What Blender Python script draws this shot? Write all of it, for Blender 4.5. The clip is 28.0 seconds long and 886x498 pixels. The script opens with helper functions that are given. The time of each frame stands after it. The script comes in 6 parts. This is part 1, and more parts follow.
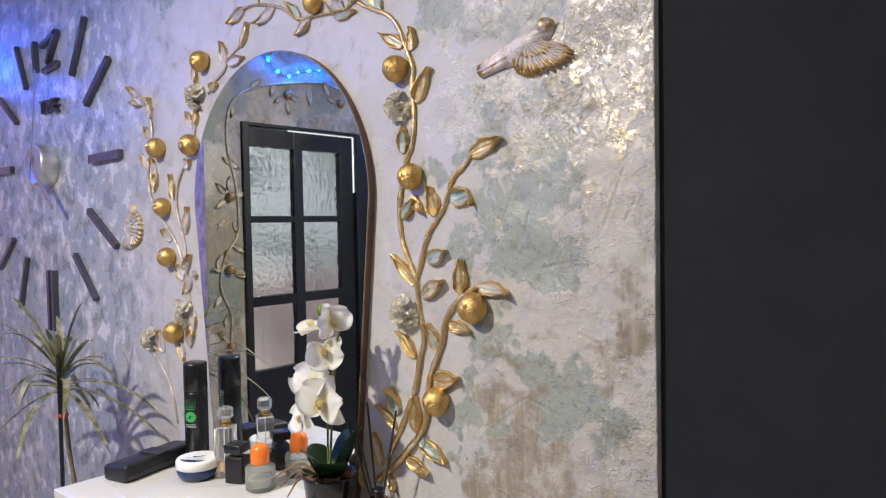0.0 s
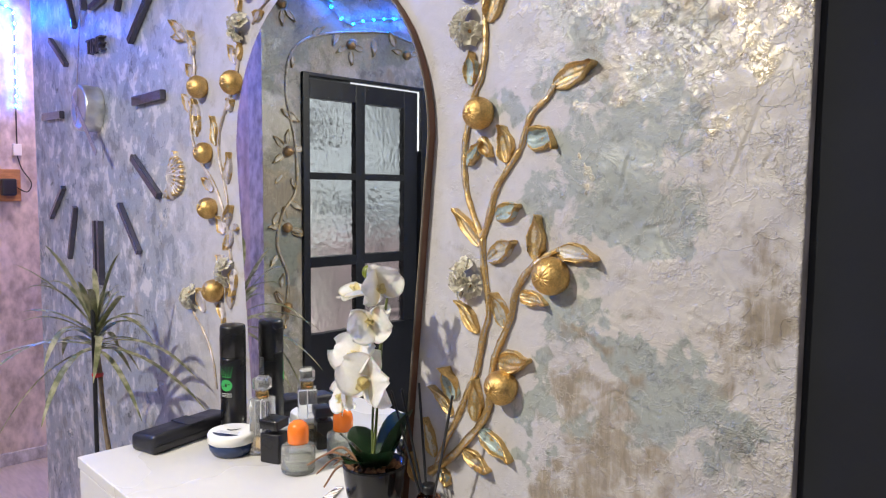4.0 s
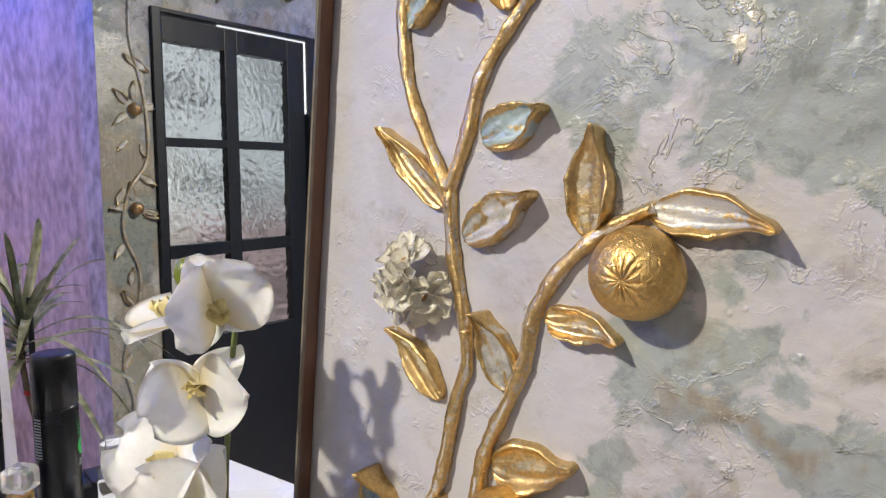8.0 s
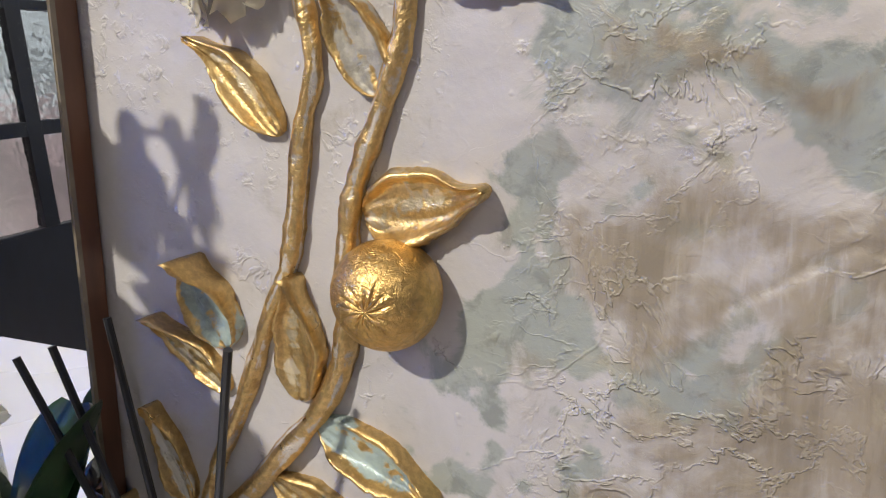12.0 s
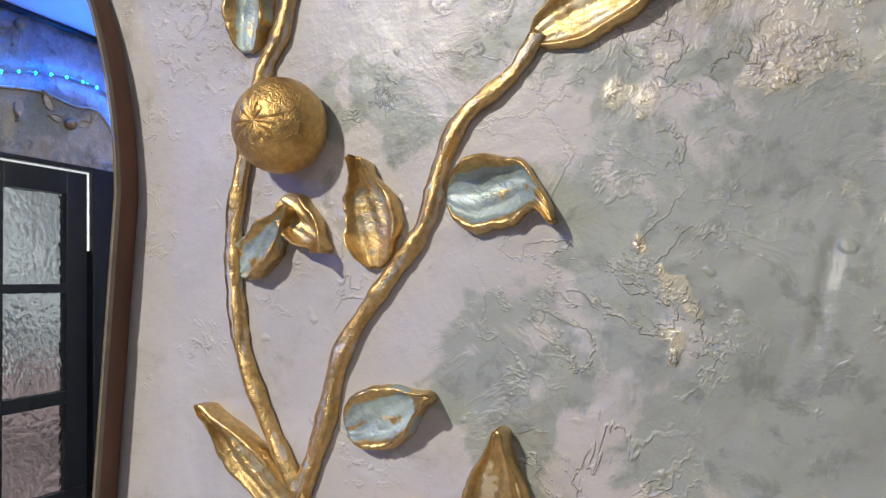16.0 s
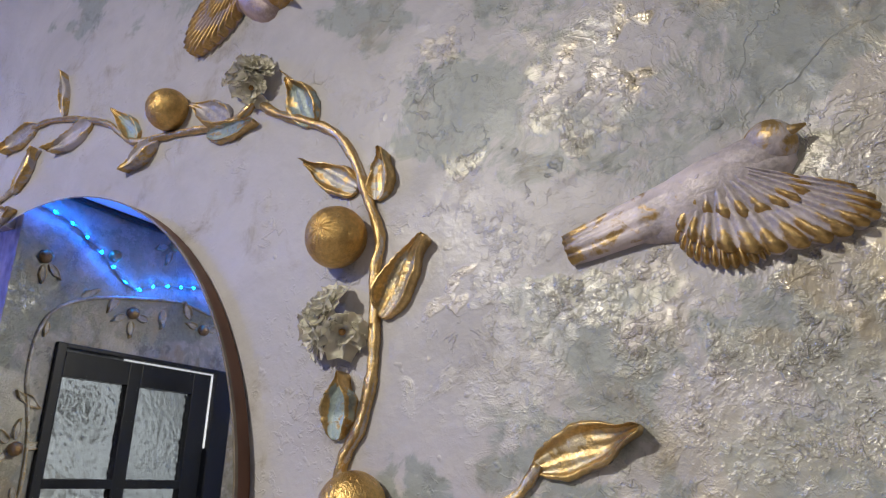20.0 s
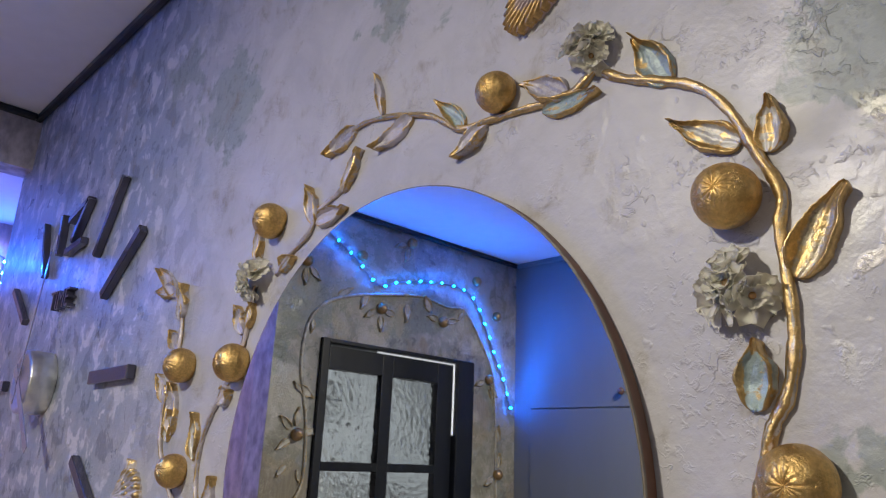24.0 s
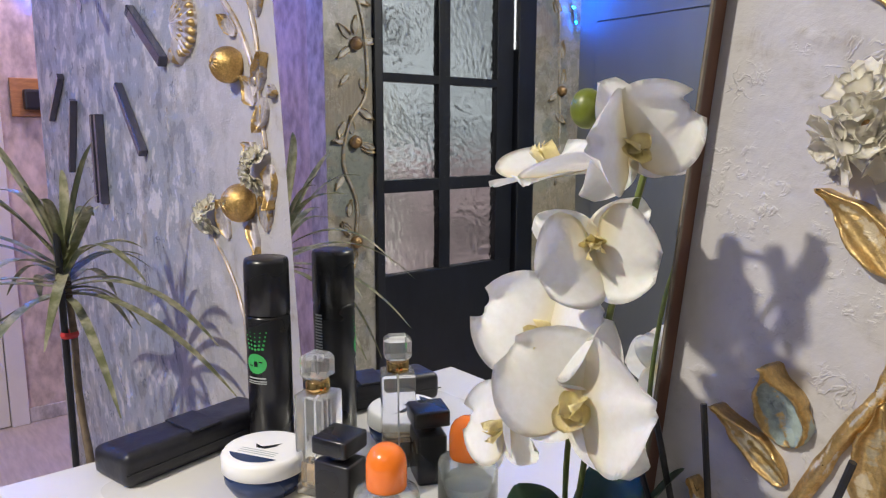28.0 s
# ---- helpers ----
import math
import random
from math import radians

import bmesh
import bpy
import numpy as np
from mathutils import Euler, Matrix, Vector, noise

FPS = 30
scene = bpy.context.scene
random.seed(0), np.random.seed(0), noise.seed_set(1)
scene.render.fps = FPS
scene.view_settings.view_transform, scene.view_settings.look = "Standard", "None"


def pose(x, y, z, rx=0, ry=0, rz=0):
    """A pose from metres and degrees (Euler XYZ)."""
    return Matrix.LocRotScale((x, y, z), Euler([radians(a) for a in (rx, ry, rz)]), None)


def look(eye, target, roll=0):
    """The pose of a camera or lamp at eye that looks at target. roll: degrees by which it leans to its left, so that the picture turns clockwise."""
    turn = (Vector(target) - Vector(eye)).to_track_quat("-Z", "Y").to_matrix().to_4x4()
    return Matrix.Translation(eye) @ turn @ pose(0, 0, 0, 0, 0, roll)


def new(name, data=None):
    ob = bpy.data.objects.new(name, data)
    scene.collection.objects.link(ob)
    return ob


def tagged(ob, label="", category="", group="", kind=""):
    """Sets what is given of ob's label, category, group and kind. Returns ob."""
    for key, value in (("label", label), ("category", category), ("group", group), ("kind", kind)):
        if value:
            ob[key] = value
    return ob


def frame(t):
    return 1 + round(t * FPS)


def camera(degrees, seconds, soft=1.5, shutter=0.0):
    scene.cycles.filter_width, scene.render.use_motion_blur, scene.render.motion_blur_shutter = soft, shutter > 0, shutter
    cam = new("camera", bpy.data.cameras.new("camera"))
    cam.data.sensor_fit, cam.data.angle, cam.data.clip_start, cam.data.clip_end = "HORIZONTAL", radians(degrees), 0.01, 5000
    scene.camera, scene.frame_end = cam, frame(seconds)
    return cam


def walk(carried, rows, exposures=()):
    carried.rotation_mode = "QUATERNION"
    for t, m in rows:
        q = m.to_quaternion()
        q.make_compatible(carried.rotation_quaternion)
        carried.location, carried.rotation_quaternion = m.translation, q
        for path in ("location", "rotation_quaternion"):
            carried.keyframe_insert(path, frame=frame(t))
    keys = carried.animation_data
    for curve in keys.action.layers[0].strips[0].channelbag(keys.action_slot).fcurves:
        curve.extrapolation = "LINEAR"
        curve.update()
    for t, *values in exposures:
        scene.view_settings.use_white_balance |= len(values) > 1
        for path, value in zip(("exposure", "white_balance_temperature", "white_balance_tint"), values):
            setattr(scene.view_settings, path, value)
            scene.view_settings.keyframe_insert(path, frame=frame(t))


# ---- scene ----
cam = camera(63.8, 28.0, soft=1.2)
PATH = [
    (0, (0.8787, -0.9676, 1.5318), (-0.412, 0.5585, 1.4613), -1.03),
    (1, (0.8456, -0.9717, 1.5243), (-0.4708, 0.5249, 1.3588), -1.80),
    (2, (0.8329, -0.972, 1.5051), (-0.5166, 0.4887, 1.2923), -1.24),
    (2.5, (0.8263, -0.9733, 1.5048), (-0.549, 0.4597, 1.2708), -0.89),
    (4.5, (0.6837, -0.73, 1.5012), (-0.7582, 0.6503, 1.376), 1.13),
    (5, (0.6459, -0.6839, 1.4988), (-0.8141, 0.68, 1.408), 1.81),
    (5.5, (0.5828, -0.6584, 1.4977), (-0.8199, 0.7669, 1.4639), 1.84),
    (6, (0.4536, -0.6415, 1.5202), (-0.8177, 0.9022, 1.5469), -0.37),
    (6.5, (0.3768, -0.6033, 1.5085), (-0.765, 1.0387, 1.4913), 0.21),
    (7, (0.331, -0.542, 1.49), (-0.757, 1.134, 1.401), 0.4),
    (7.5, (0.305, -0.463, 1.475), (-0.826, 1.181, 1.347), 0.8),
    (8, (0.286, -0.394, 1.442), (-0.907, 1.198, 1.238), -0.1),
    (8.5, (0.269, -0.355, 1.4), (-0.948, 1.206, 1.116), -0.0),
    (9, (0.236, -0.321, 1.362), (-0.875, 1.299, 0.988), -0.9),
    (9.5, (0.211, -0.303, 1.322), (-0.792, 1.363, 0.853), -2.5),
    (10, (0.199, -0.315, 1.295), (-0.705, 1.391, 0.773), -3.3),
    (10.5, (0.194, -0.325, 1.283), (-0.68, 1.392, 0.746), -4.1),
    (11, (0.208, -0.314, 1.268), (-0.633, 1.415, 0.716), -4.2),
    (11.5, (0.22, -0.302, 1.289), (-0.609, 1.44, 0.76), -3.6),
    (12, (0.203, -0.283, 1.315), (-0.609, 1.472, 0.805), -2.8),
    (12.5, (0.181, -0.271, 1.343), (-0.606, 1.508, 0.879), -1.9),
    (14.5, (0.156, -0.275, 1.456), (-0.542, 1.592, 1.293), -1.4),
    (15, (0.168, -0.286, 1.478), (-0.522, 1.589, 1.395), -1.2),
    (15.5, (0.184, -0.301, 1.51), (-0.511, 1.574, 1.531), -1.5),
    (16, (0.201, -0.319, 1.535), (-0.516, 1.545, 1.642), -1.6),
    (16.5, (0.216, -0.334, 1.555), (-0.558, 1.5, 1.745), -1.7),
    (17, (0.233, -0.349, 1.575), (-0.589, 1.454, 1.845), -1.1),
    (17.5, (0.25, -0.36, 1.594), (-0.623, 1.406, 1.939), -1.0),
    (18, (0.264, -0.376, 1.611), (-0.631, 1.359, 2.042), 0.2),
    (18.5, (0.281, -0.396, 1.623), (-0.608, 1.323, 2.129), 1.2),
    (19, (0.298, -0.408, 1.631), (-0.564, 1.313, 2.173), 1.7),
    (19.5, (0.306, -0.421, 1.637), (-0.605, 1.265, 2.212), 1.9),
    (20, (0.303, -0.434, 1.642), (-0.645, 1.22, 2.247), 1.8),
    (20.5, (0.297, -0.448, 1.648), (-0.681, 1.17, 2.3), 2.1),
    (22.5, (0.249, -0.491, 1.6501), (-0.9026, 0.9849, 2.3542), 2.75),
    (23, (0.2254, -0.4919, 1.6407), (-1.0286, 0.913, 2.3141), 3.07),
    (23.5, (0.2007, -0.4972, 1.6352), (-1.1281, 0.8566, 2.2689), 2.84),
    (24, (0.1755, -0.5, 1.6259), (-1.212, 0.8273, 2.1854), 2.48),
    (24.5, (0.1453, -0.5014, 1.6169), (-1.26, 0.8345, 2.1074), 2.46),
    (25, (0.1104, -0.499, 1.601), (-1.2992, 0.8627, 1.9997), 1.58),
    (25.5, (0.093, -0.498, 1.5632), (-1.3519, 0.8567, 1.8411), 1.25),
    (25.7, (0.081, -0.488, 1.558), (-1.381, 0.858, 1.78), 1.1),
    (26, (0.0887, -0.4664, 1.5351), (-1.3959, 0.8663, 1.6767), 0.76),
    (26.5, (0.1007, -0.4244, 1.4813), (-1.334, 0.9688, 1.46), 1.27),
    (27, (0.1275, -0.3858, 1.4248), (-1.243, 1.0593, 1.2413), 0.56),
    (27.5, (0.1322, -0.4024, 1.3985), (-1.325, 0.9307, 1.083), -1.53),
    (28, (0.1273, -0.4369, 1.3637), (-1.3998, 0.8134, 1.04), 0.10),
]
walk(cam, [(t, look(eye, target, roll)) for t, eye, target, roll in PATH],
     [(0, 0.6), (2.5, 0.7), (5, 0.60), (6, 0.55), (8, 0.66), (9.5, 0.55), (11, 0.42), (12.5, 0.65), (14.5, 0.48), (15.5, 0.44), (17, 0.12), (18, 0.0), (20, 0.02), (23, -0.08), (25, -0.08), (27, 0.35), (28, 0.45)])

# ---- world and lights ----
world = bpy.data.worlds.new("world")
scene.world = world
world.use_nodes = True
world.node_tree.nodes["Background"].inputs[0].default_value = (0.33, 0.33, 0.35, 1)
world.node_tree.nodes["Background"].inputs[1].default_value = 0.05


def lamp(name, kind, place, target, power, colour, size):
    data = bpy.data.lights.new(name, kind)
    data.energy, data.color = power, colour
    if kind == "AREA":
        data.shape, data.size = "DISK", size
    else:
        data.shadow_soft_size = size
    ob = new(name, data)
    ob.matrix_world = look(place, target)
    return ob


CEIL = 2.60
lamp("downlight_lamp", "AREA", (-0.50, -1.58, CEIL - 0.035), (-0.50, -1.58, 0), 49, (1.0, 0.93, 0.80), 0.09)
# Second lamp is an added fill for the right end; no source known there.
lamp("downlight_lamp", "AREA", (1.15, -1.30, CEIL - 0.035), (1.15, -1.30, 0), 6, (1.0, 0.94, 0.88), 0.09)
# Unseen source, added to give the corridor its pinkish light.
lamp("corridor_fill", "AREA", (-3.0, 0.3, 2.55), (-3.0, 0.3, 0), 11, (1.0, 0.74, 0.70), 0.3)


# ---- materials ----
def material(name):
    m = bpy.data.materials.new(name)
    m.use_nodes = True
    t = m.node_tree
    return m, t, t.nodes["Principled BSDF"]


def node(t, kind, **values):
    n = t.nodes.new(kind)
    for k, v in values.items():
        if k == "op":
            n.operation = v
        elif k == "blend":
            n.blend_type = v
        else:
            n.inputs[k].default_value = v
    return n


def coords(t, scale=(1, 1, 1), kind="Object"):
    tc = t.nodes.new("ShaderNodeTexCoord")
    mp = t.nodes.new("ShaderNodeMapping")
    mp.inputs["Scale"].default_value = scale
    t.links.new(tc.outputs[kind], mp.inputs["Vector"])
    return mp.outputs["Vector"]


def noise_tex(t, vec, scale, detail=4.0, rough=0.55, distort=0.0):
    n = node(t, "ShaderNodeTexNoise", Scale=scale, Detail=detail, Roughness=rough, Distortion=distort)
    t.links.new(vec, n.inputs["Vector"])
    return n.outputs["Fac"]


def ramp(t, fac, lo, hi, a=0.0, b=1.0):
    n = t.nodes.new("ShaderNodeMapRange")
    n.interpolation_type = "SMOOTHSTEP"
    for k, v in zip((1, 2, 3, 4), (lo, hi, a, b)):
        n.inputs[k].default_value = v
    t.links.new(fac, n.inputs[0])
    return n.outputs[0]


def mixc(t, fac, a, b, blend="MIX"):
    n = t.nodes.new("ShaderNodeMix")
    n.data_type, n.blend_type = "RGBA", blend
    for sock, v in ((n.inputs[0], fac), (n.inputs[6], a), (n.inputs[7], b)):
        if isinstance(v, (int, float)):
            sock.default_value = v
        elif isinstance(v, tuple):
            sock.default_value = (*v, 1)
        else:
            t.links.new(v, sock)
    return n.outputs[2]


def arith(t, op, a, b=0.5):
    n = t.nodes.new("ShaderNodeMath")
    n.operation = op
    for sock, v in zip(n.inputs, (a, b)):
        if isinstance(v, (int, float)):
            sock.default_value = v
        else:
            t.links.new(v, sock)
    return n.outputs[0]


def bump(t, bsdf, height, strength=0.4, distance=0.002):
    n = node(t, "ShaderNodeBump", Strength=strength, Distance=distance)
    t.links.new(height, n.inputs["Height"])
    t.links.new(n.outputs["Normal"], bsdf.inputs["Normal"])


def simple(name, colour, rough=0.5, metal=0.0, var=0.15, scale=30.0, bumpy=0.1, dist=0.001, stretch=(1, 1, 1), coat=0.0):
    """A surface with grain at two scales: colour, gloss and relief all vary a little."""
    m, t, b = material(name)
    v = coords(t, stretch)
    n1, n2 = noise_tex(t, v, scale), noise_tex(t, v, scale * 0.17, 3)
    f = arith(t, "ADD", arith(t, "MULTIPLY", n1, 0.6), arith(t, "MULTIPLY", n2, 0.4))
    lo, hi = tuple(c * (1 - var) for c in colour), tuple(min(1, c * (1 + var)) for c in colour)
    t.links.new(mixc(t, ramp(t, f, 0.3, 0.7), lo, hi), b.inputs["Base Color"])
    t.links.new(ramp(t, n2, 0.3, 0.7, max(0.02, rough - 0.08), min(1, rough + 0.08)), b.inputs["Roughness"])
    b.inputs["Metallic"].default_value = metal
    b.inputs["Coat Weight"].default_value = coat
    if bumpy:
        bump(t, b, n1, bumpy, dist)
    return m


def attribute(t, name):
    n = t.nodes.new("ShaderNodeAttribute")
    n.attribute_name = name
    return n.outputs["Fac"]


def plaster(name, base, cool, green, tan, sheen, streak=0.85, cool_from=-0.75, cool_to=-1.3):
    """Hand-trowelled decorative plaster: pigment clouds, rubbed metallic wax on the raised parts."""
    m, t, b = material(name)
    v = coords(t)
    tall = coords(t, (1, 1, streak))
    sep = t.nodes.new("ShaderNodeSeparateXYZ")
    t.links.new(v, sep.inputs[0])
    x = sep.outputs[0]
    mid, fine, grit = noise_tex(t, v, 9, 6, 0.65, 0.6), noise_tex(t, v, 60, 6, 0.65, 0.3), noise_tex(t, v, 230, 4, 0.6)
    tallbig, tallmid = noise_tex(t, tall, 5, 6, 0.65, 0.5), noise_tex(t, tall, 17, 4, 0.62, 0.3)
    cloud = noise_tex(t, v, 24, 6, 0.7, 0.8)
    relief, rough = attribute(t, "relief"), attribute(t, "crumble")
    left = ramp(t, x, cool_from, cool_to)
    col = mixc(t, ramp(t, mid, 0.35, 0.7), base, tuple(c * 0.84 for c in base))
    col = mixc(t, arith(t, "MULTIPLY", attribute(t, "open"), ramp(t, tallbig, 0.35, 0.60, 0.15, 0.75)), col, (0.51, 0.475, 0.42))
    col = mixc(t, arith(t, "MULTIPLY", left, ramp(t, tallbig, 0.28, 0.55)), col, cool)
    col = mixc(t, arith(t, "MULTIPLY", left, ramp(t, tallmid, 0.55, 0.59, 0, 0.75)), col, tuple(c * 0.52 for c in cool))
    col = mixc(t, arith(t, "MULTIPLY", left, ramp(t, tallmid, 0.46, 0.40, 0, 0.8)), col, tuple(min(1, c * 1.35) for c in base))
    gm = ramp(t, arith(t, "ADD", attribute(t, "green"), arith(t, "MULTIPLY", arith(t, "SUBTRACT", cloud, 0.5), 2.0)), 0.30, 0.60, 0, 0.78)
    col = mixc(t, gm, col, green)
    col = mixc(t, arith(t, "MULTIPLY", gm, ramp(t, fine, 0.50, 0.64, 0, 0.65)), col, tuple(c * 0.55 for c in green))
    tm = arith(t, "ADD", arith(t, "MULTIPLY", arith(t, "SUBTRACT", cloud, 0.5), 1.9), arith(t, "MULTIPLY", arith(t, "SUBTRACT", noise_tex(t, v, 13, 4, 0.6, 0.8), 0.5), 2.4))
    tm = ramp(t, arith(t, "ADD", attribute(t, "tan"), tm), 0.05, 1.05, 0, 0.85)
    col = mixc(t, tm, col, tan)
    brush = noise_tex(t, coords(t, (1, 1, 0.13)), 110, 4, 0.6, 0.5)
    col = mixc(t, arith(t, "MULTIPLY", tm, ramp(t, brush, 0.45, 0.62, 0, 0.50)), col, tuple(c * 0.62 for c in tan))
    col = mixc(t, arith(t, "MULTIPLY", tm, ramp(t, brush, 0.42, 0.30, 0, 0.30)), col, tuple(min(1, c * 1.3) for c in base))
    wax = ramp(t, arith(t, "ADD", attribute(t, "wax"), arith(t, "MULTIPLY", arith(t, "SUBTRACT", cloud, 0.5), 1.1)), 0.30, 0.62)
    raised = ramp(t, arith(t, "ADD", relief, arith(t, "MULTIPLY", arith(t, "SUBTRACT", fine, 0.5), 0.8)), 0.34, 0.62)
    sm = arith(t, "MULTIPLY", wax, arith(t, "ADD", arith(t, "MULTIPLY", raised, 0.56), 0.28))
    col = mixc(t, sm, col, sheen)
    # Shade in the low, crumbled relief is put into the base colour.
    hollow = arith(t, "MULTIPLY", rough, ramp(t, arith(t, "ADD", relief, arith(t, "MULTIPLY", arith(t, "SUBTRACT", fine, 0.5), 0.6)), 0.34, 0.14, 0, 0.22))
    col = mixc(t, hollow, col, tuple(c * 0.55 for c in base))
    foil = ramp(t, arith(t, "ADD", attribute(t, "foil"), arith(t, "MULTIPLY", arith(t, "SUBTRACT", cloud, 0.5), 1.2)), 0.30, 0.60)
    col = mixc(t, arith(t, "MULTIPLY", foil, 0.35), col, (0.62, 0.61, 0.56))
    col = mixc(t, ramp(t, fine, 0.62, 0.72, 0, 0.22), col, tuple(c * 0.6 for c in base))
    ridge = ramp(t, arith(t, "ABSOLUTE", arith(t, "SUBTRACT", noise_tex(t, v, 20, 5, 0.62, 0.5), 0.5)), 0.022, 0.0)
    ridge = arith(t, "MULTIPLY", ridge, arith(t, "MULTIPLY", attribute(t, "open"), ramp(t, noise_tex(t, v, 5.5, 3), 0.42, 0.58)))
    # Pale colour along the ridges paints in the glints on their edges.
    col = mixc(t, arith(t, "MULTIPLY", ridge, 0.30), col, (0.68, 0.65, 0.58))
    t.links.new(col, b.inputs["Base Color"])
    t.links.new(arith(t, "MULTIPLY", sm, 0.6), b.inputs["Metallic"])
    def worms(scale, thin, detail=3.0):
        """Thin wandering ridges where a noise crosses its middle."""
        n = noise_tex(t, v, scale, detail, 0.55, 0.4)
        return ramp(t, arith(t, "ABSOLUTE", arith(t, "SUBTRACT", n, 0.5)), thin, 0.0)
    clump = arith(t, "MULTIPLY", ramp(t, rough, 0.25, 0.8), ramp(t, noise_tex(t, v, 15, 5, 0.7, 0.5), 0.46, 0.58))
    grains = ramp(t, noise_tex(t, v, 120, 4, 0.65, 0.3), 0.48, 0.66)
    crust = arith(t, "ADD", arith(t, "MULTIPLY", worms(44, 0.06, 3.0), 0.20), arith(t, "ADD", arith(t, "MULTIPLY", worms(105, 0.07), 0.12), arith(t, "MULTIPLY", grains, 0.30)))
    crust = arith(t, "MULTIPLY", clump, crust)
    crust = arith(t, "ADD", crust, arith(t, "MULTIPLY", arith(t, "MAXIMUM", foil, arith(t, "MULTIPLY", wax, 0.8)), arith(t, "ADD", arith(t, "MULTIPLY", grains, 0.16), arith(t, "MULTIPLY", noise_tex(t, v, 80, 5, 0.75, 0.6), 0.22))))
    seams = arith(t, "MULTIPLY", arith(t, "ADD", worms(6.5, 0.010, 5.0), worms(11, 0.008, 5.0)), arith(t, "MULTIPLY", attribute(t, "open"), ramp(t, noise_tex(t, v, 3.1, 2), 0.42, 0.58)))
    h = arith(t, "ADD", arith(t, "MULTIPLY", tallmid, 0.10), arith(t, "ADD", arith(t, "MULTIPLY", fine, 0.12), arith(t, "MULTIPLY", grit, 0.05)))
    h = arith(t, "ADD", h, arith(t, "MULTIPLY", left, arith(t, "MULTIPLY", grains, 0.16)))
    spots = arith(t, "MULTIPLY", ramp(t, noise_tex(t, v, 58, 2, 0.5), 0.68, 0.76), 0.16)
    h = arith(t, "ADD", arith(t, "ADD", h, spots), arith(t, "ADD", arith(t, "MULTIPLY", crust, 0.62), arith(t, "MULTIPLY", seams, 0.14)))
    def facets(scale, wobble):
        """Overlapping trowel marks: patches at slightly different heights with crisp edges."""
        off = noise_tex(t, v, scale * 1.4, 3, 0.6)
        vec = t.nodes.new("ShaderNodeVectorMath")
        vec.operation = "MULTIPLY_ADD"
        t.links.new(off, vec.inputs[0])
        vec.inputs[1].default_value = (wobble, wobble, -wobble)
        t.links.new(v, vec.inputs[2])
        cell = node(t, "ShaderNodeTexVoronoi", Scale=scale)
        t.links.new(vec.outputs[0], cell.inputs["Vector"])
        lift = t.nodes.new("ShaderNodeSeparateXYZ")
        t.links.new(cell.outputs["Color"], lift.inputs[0])
        return arith(t, "ADD", arith(t, "MULTIPLY", lift.outputs[0], 0.7), arith(t, "MULTIPLY", cell.outputs["Distance"], 0.6))
    trowelled = arith(t, "MULTIPLY", attribute(t, "open"), ramp(t, noise_tex(t, v, 4.2, 3), 0.40, 0.56, 0.15, 1.0))
    strokes = arith(t, "ADD", arith(t, "MULTIPLY", facets(9, 0.10), 1.20), arith(t, "MULTIPLY", facets(21, 0.06), 0.34))
    nicks = arith(t, "MULTIPLY", worms(48, 0.035, 4.0), ramp(t, noise_tex(t, v, 13, 4, 0.65), 0.54, 0.64, 0, 0.13))
    h = arith(t, "ADD", arith(t, "ADD", h, arith(t, "ADD", nicks, arith(t, "MULTIPLY", ridge, 0.16))), arith(t, "MULTIPLY", trowelled, strokes))
    h = arith(t, "ADD", h, arith(t, "MULTIPLY", tm, arith(t, "MULTIPLY", brush, 0.22)))
    band = ramp(t, noise_tex(t, v, 8.5, 4, 0.6), 0.52, 0.60)
    crumbs = arith(t, "MULTIPLY", band, arith(t, "MULTIPLY", ramp(t, noise_tex(t, v, 135, 3, 0.6, 0.4), 0.50, 0.70), 0.15))
    h = arith(t, "ADD", h, arith(t, "MULTIPLY", arith(t, "SUBTRACT", 1.0, attribute(t, "open")), crumbs))
    gloss = arith(t, "ADD", arith(t, "MULTIPLY", sm, 0.25), arith(t, "MULTIPLY", foil, 0.12))
    gloss = arith(t, "ADD", gloss, arith(t, "ADD", arith(t, "MULTIPLY", crust, 0.55), arith(t, "ADD", arith(t, "MULTIPLY", ridge, 0.30), arith(t, "MULTIPLY", crumbs, 0.5))))
    t.links.new(ramp(t, arith(t, "SUBTRACT", mid, arith(t, "ADD", gloss, arith(t, "MULTIPLY", left, 0.16))), 0.1, 0.75, 0.25, 0.52), b.inputs["Roughness"])
    t.links.new(ramp(t, foil, 0, 1, 0.52, 0.66), b.inputs["Specular IOR Level"])
    h = arith(t, "MULTIPLY", h, ramp(t, left, 0, 1, 1.0, 0.55))
    bump(t, b, h, 1.0, 0.0047)
    return m


WALL = plaster("decorative_plaster", (0.50, 0.484, 0.495), (0.30, 0.335, 0.395), (0.262, 0.300, 0.275), (0.28, 0.232, 0.165), (0.76, 0.67, 0.47))
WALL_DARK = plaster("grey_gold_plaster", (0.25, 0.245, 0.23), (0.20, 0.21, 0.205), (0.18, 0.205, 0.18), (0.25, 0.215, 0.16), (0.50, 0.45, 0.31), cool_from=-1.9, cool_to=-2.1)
LAVENDER = simple("lavender_plaster", (0.47, 0.44, 0.46), 0.6, var=0.5, scale=26, bumpy=0.4, dist=0.005, stretch=(1, 1, 0.6))
CORRIDOR = simple("pink_corridor_plaster", (0.52, 0.43, 0.42), 0.6, var=0.4, scale=24, bumpy=0.4, dist=0.005, stretch=(1, 1, 0.6))
BLACK_WALL = simple("black_wall_paint", (0.0075, 0.0090, 0.0125), 0.8, var=0.25, scale=9, bumpy=0.15, dist=0.002)
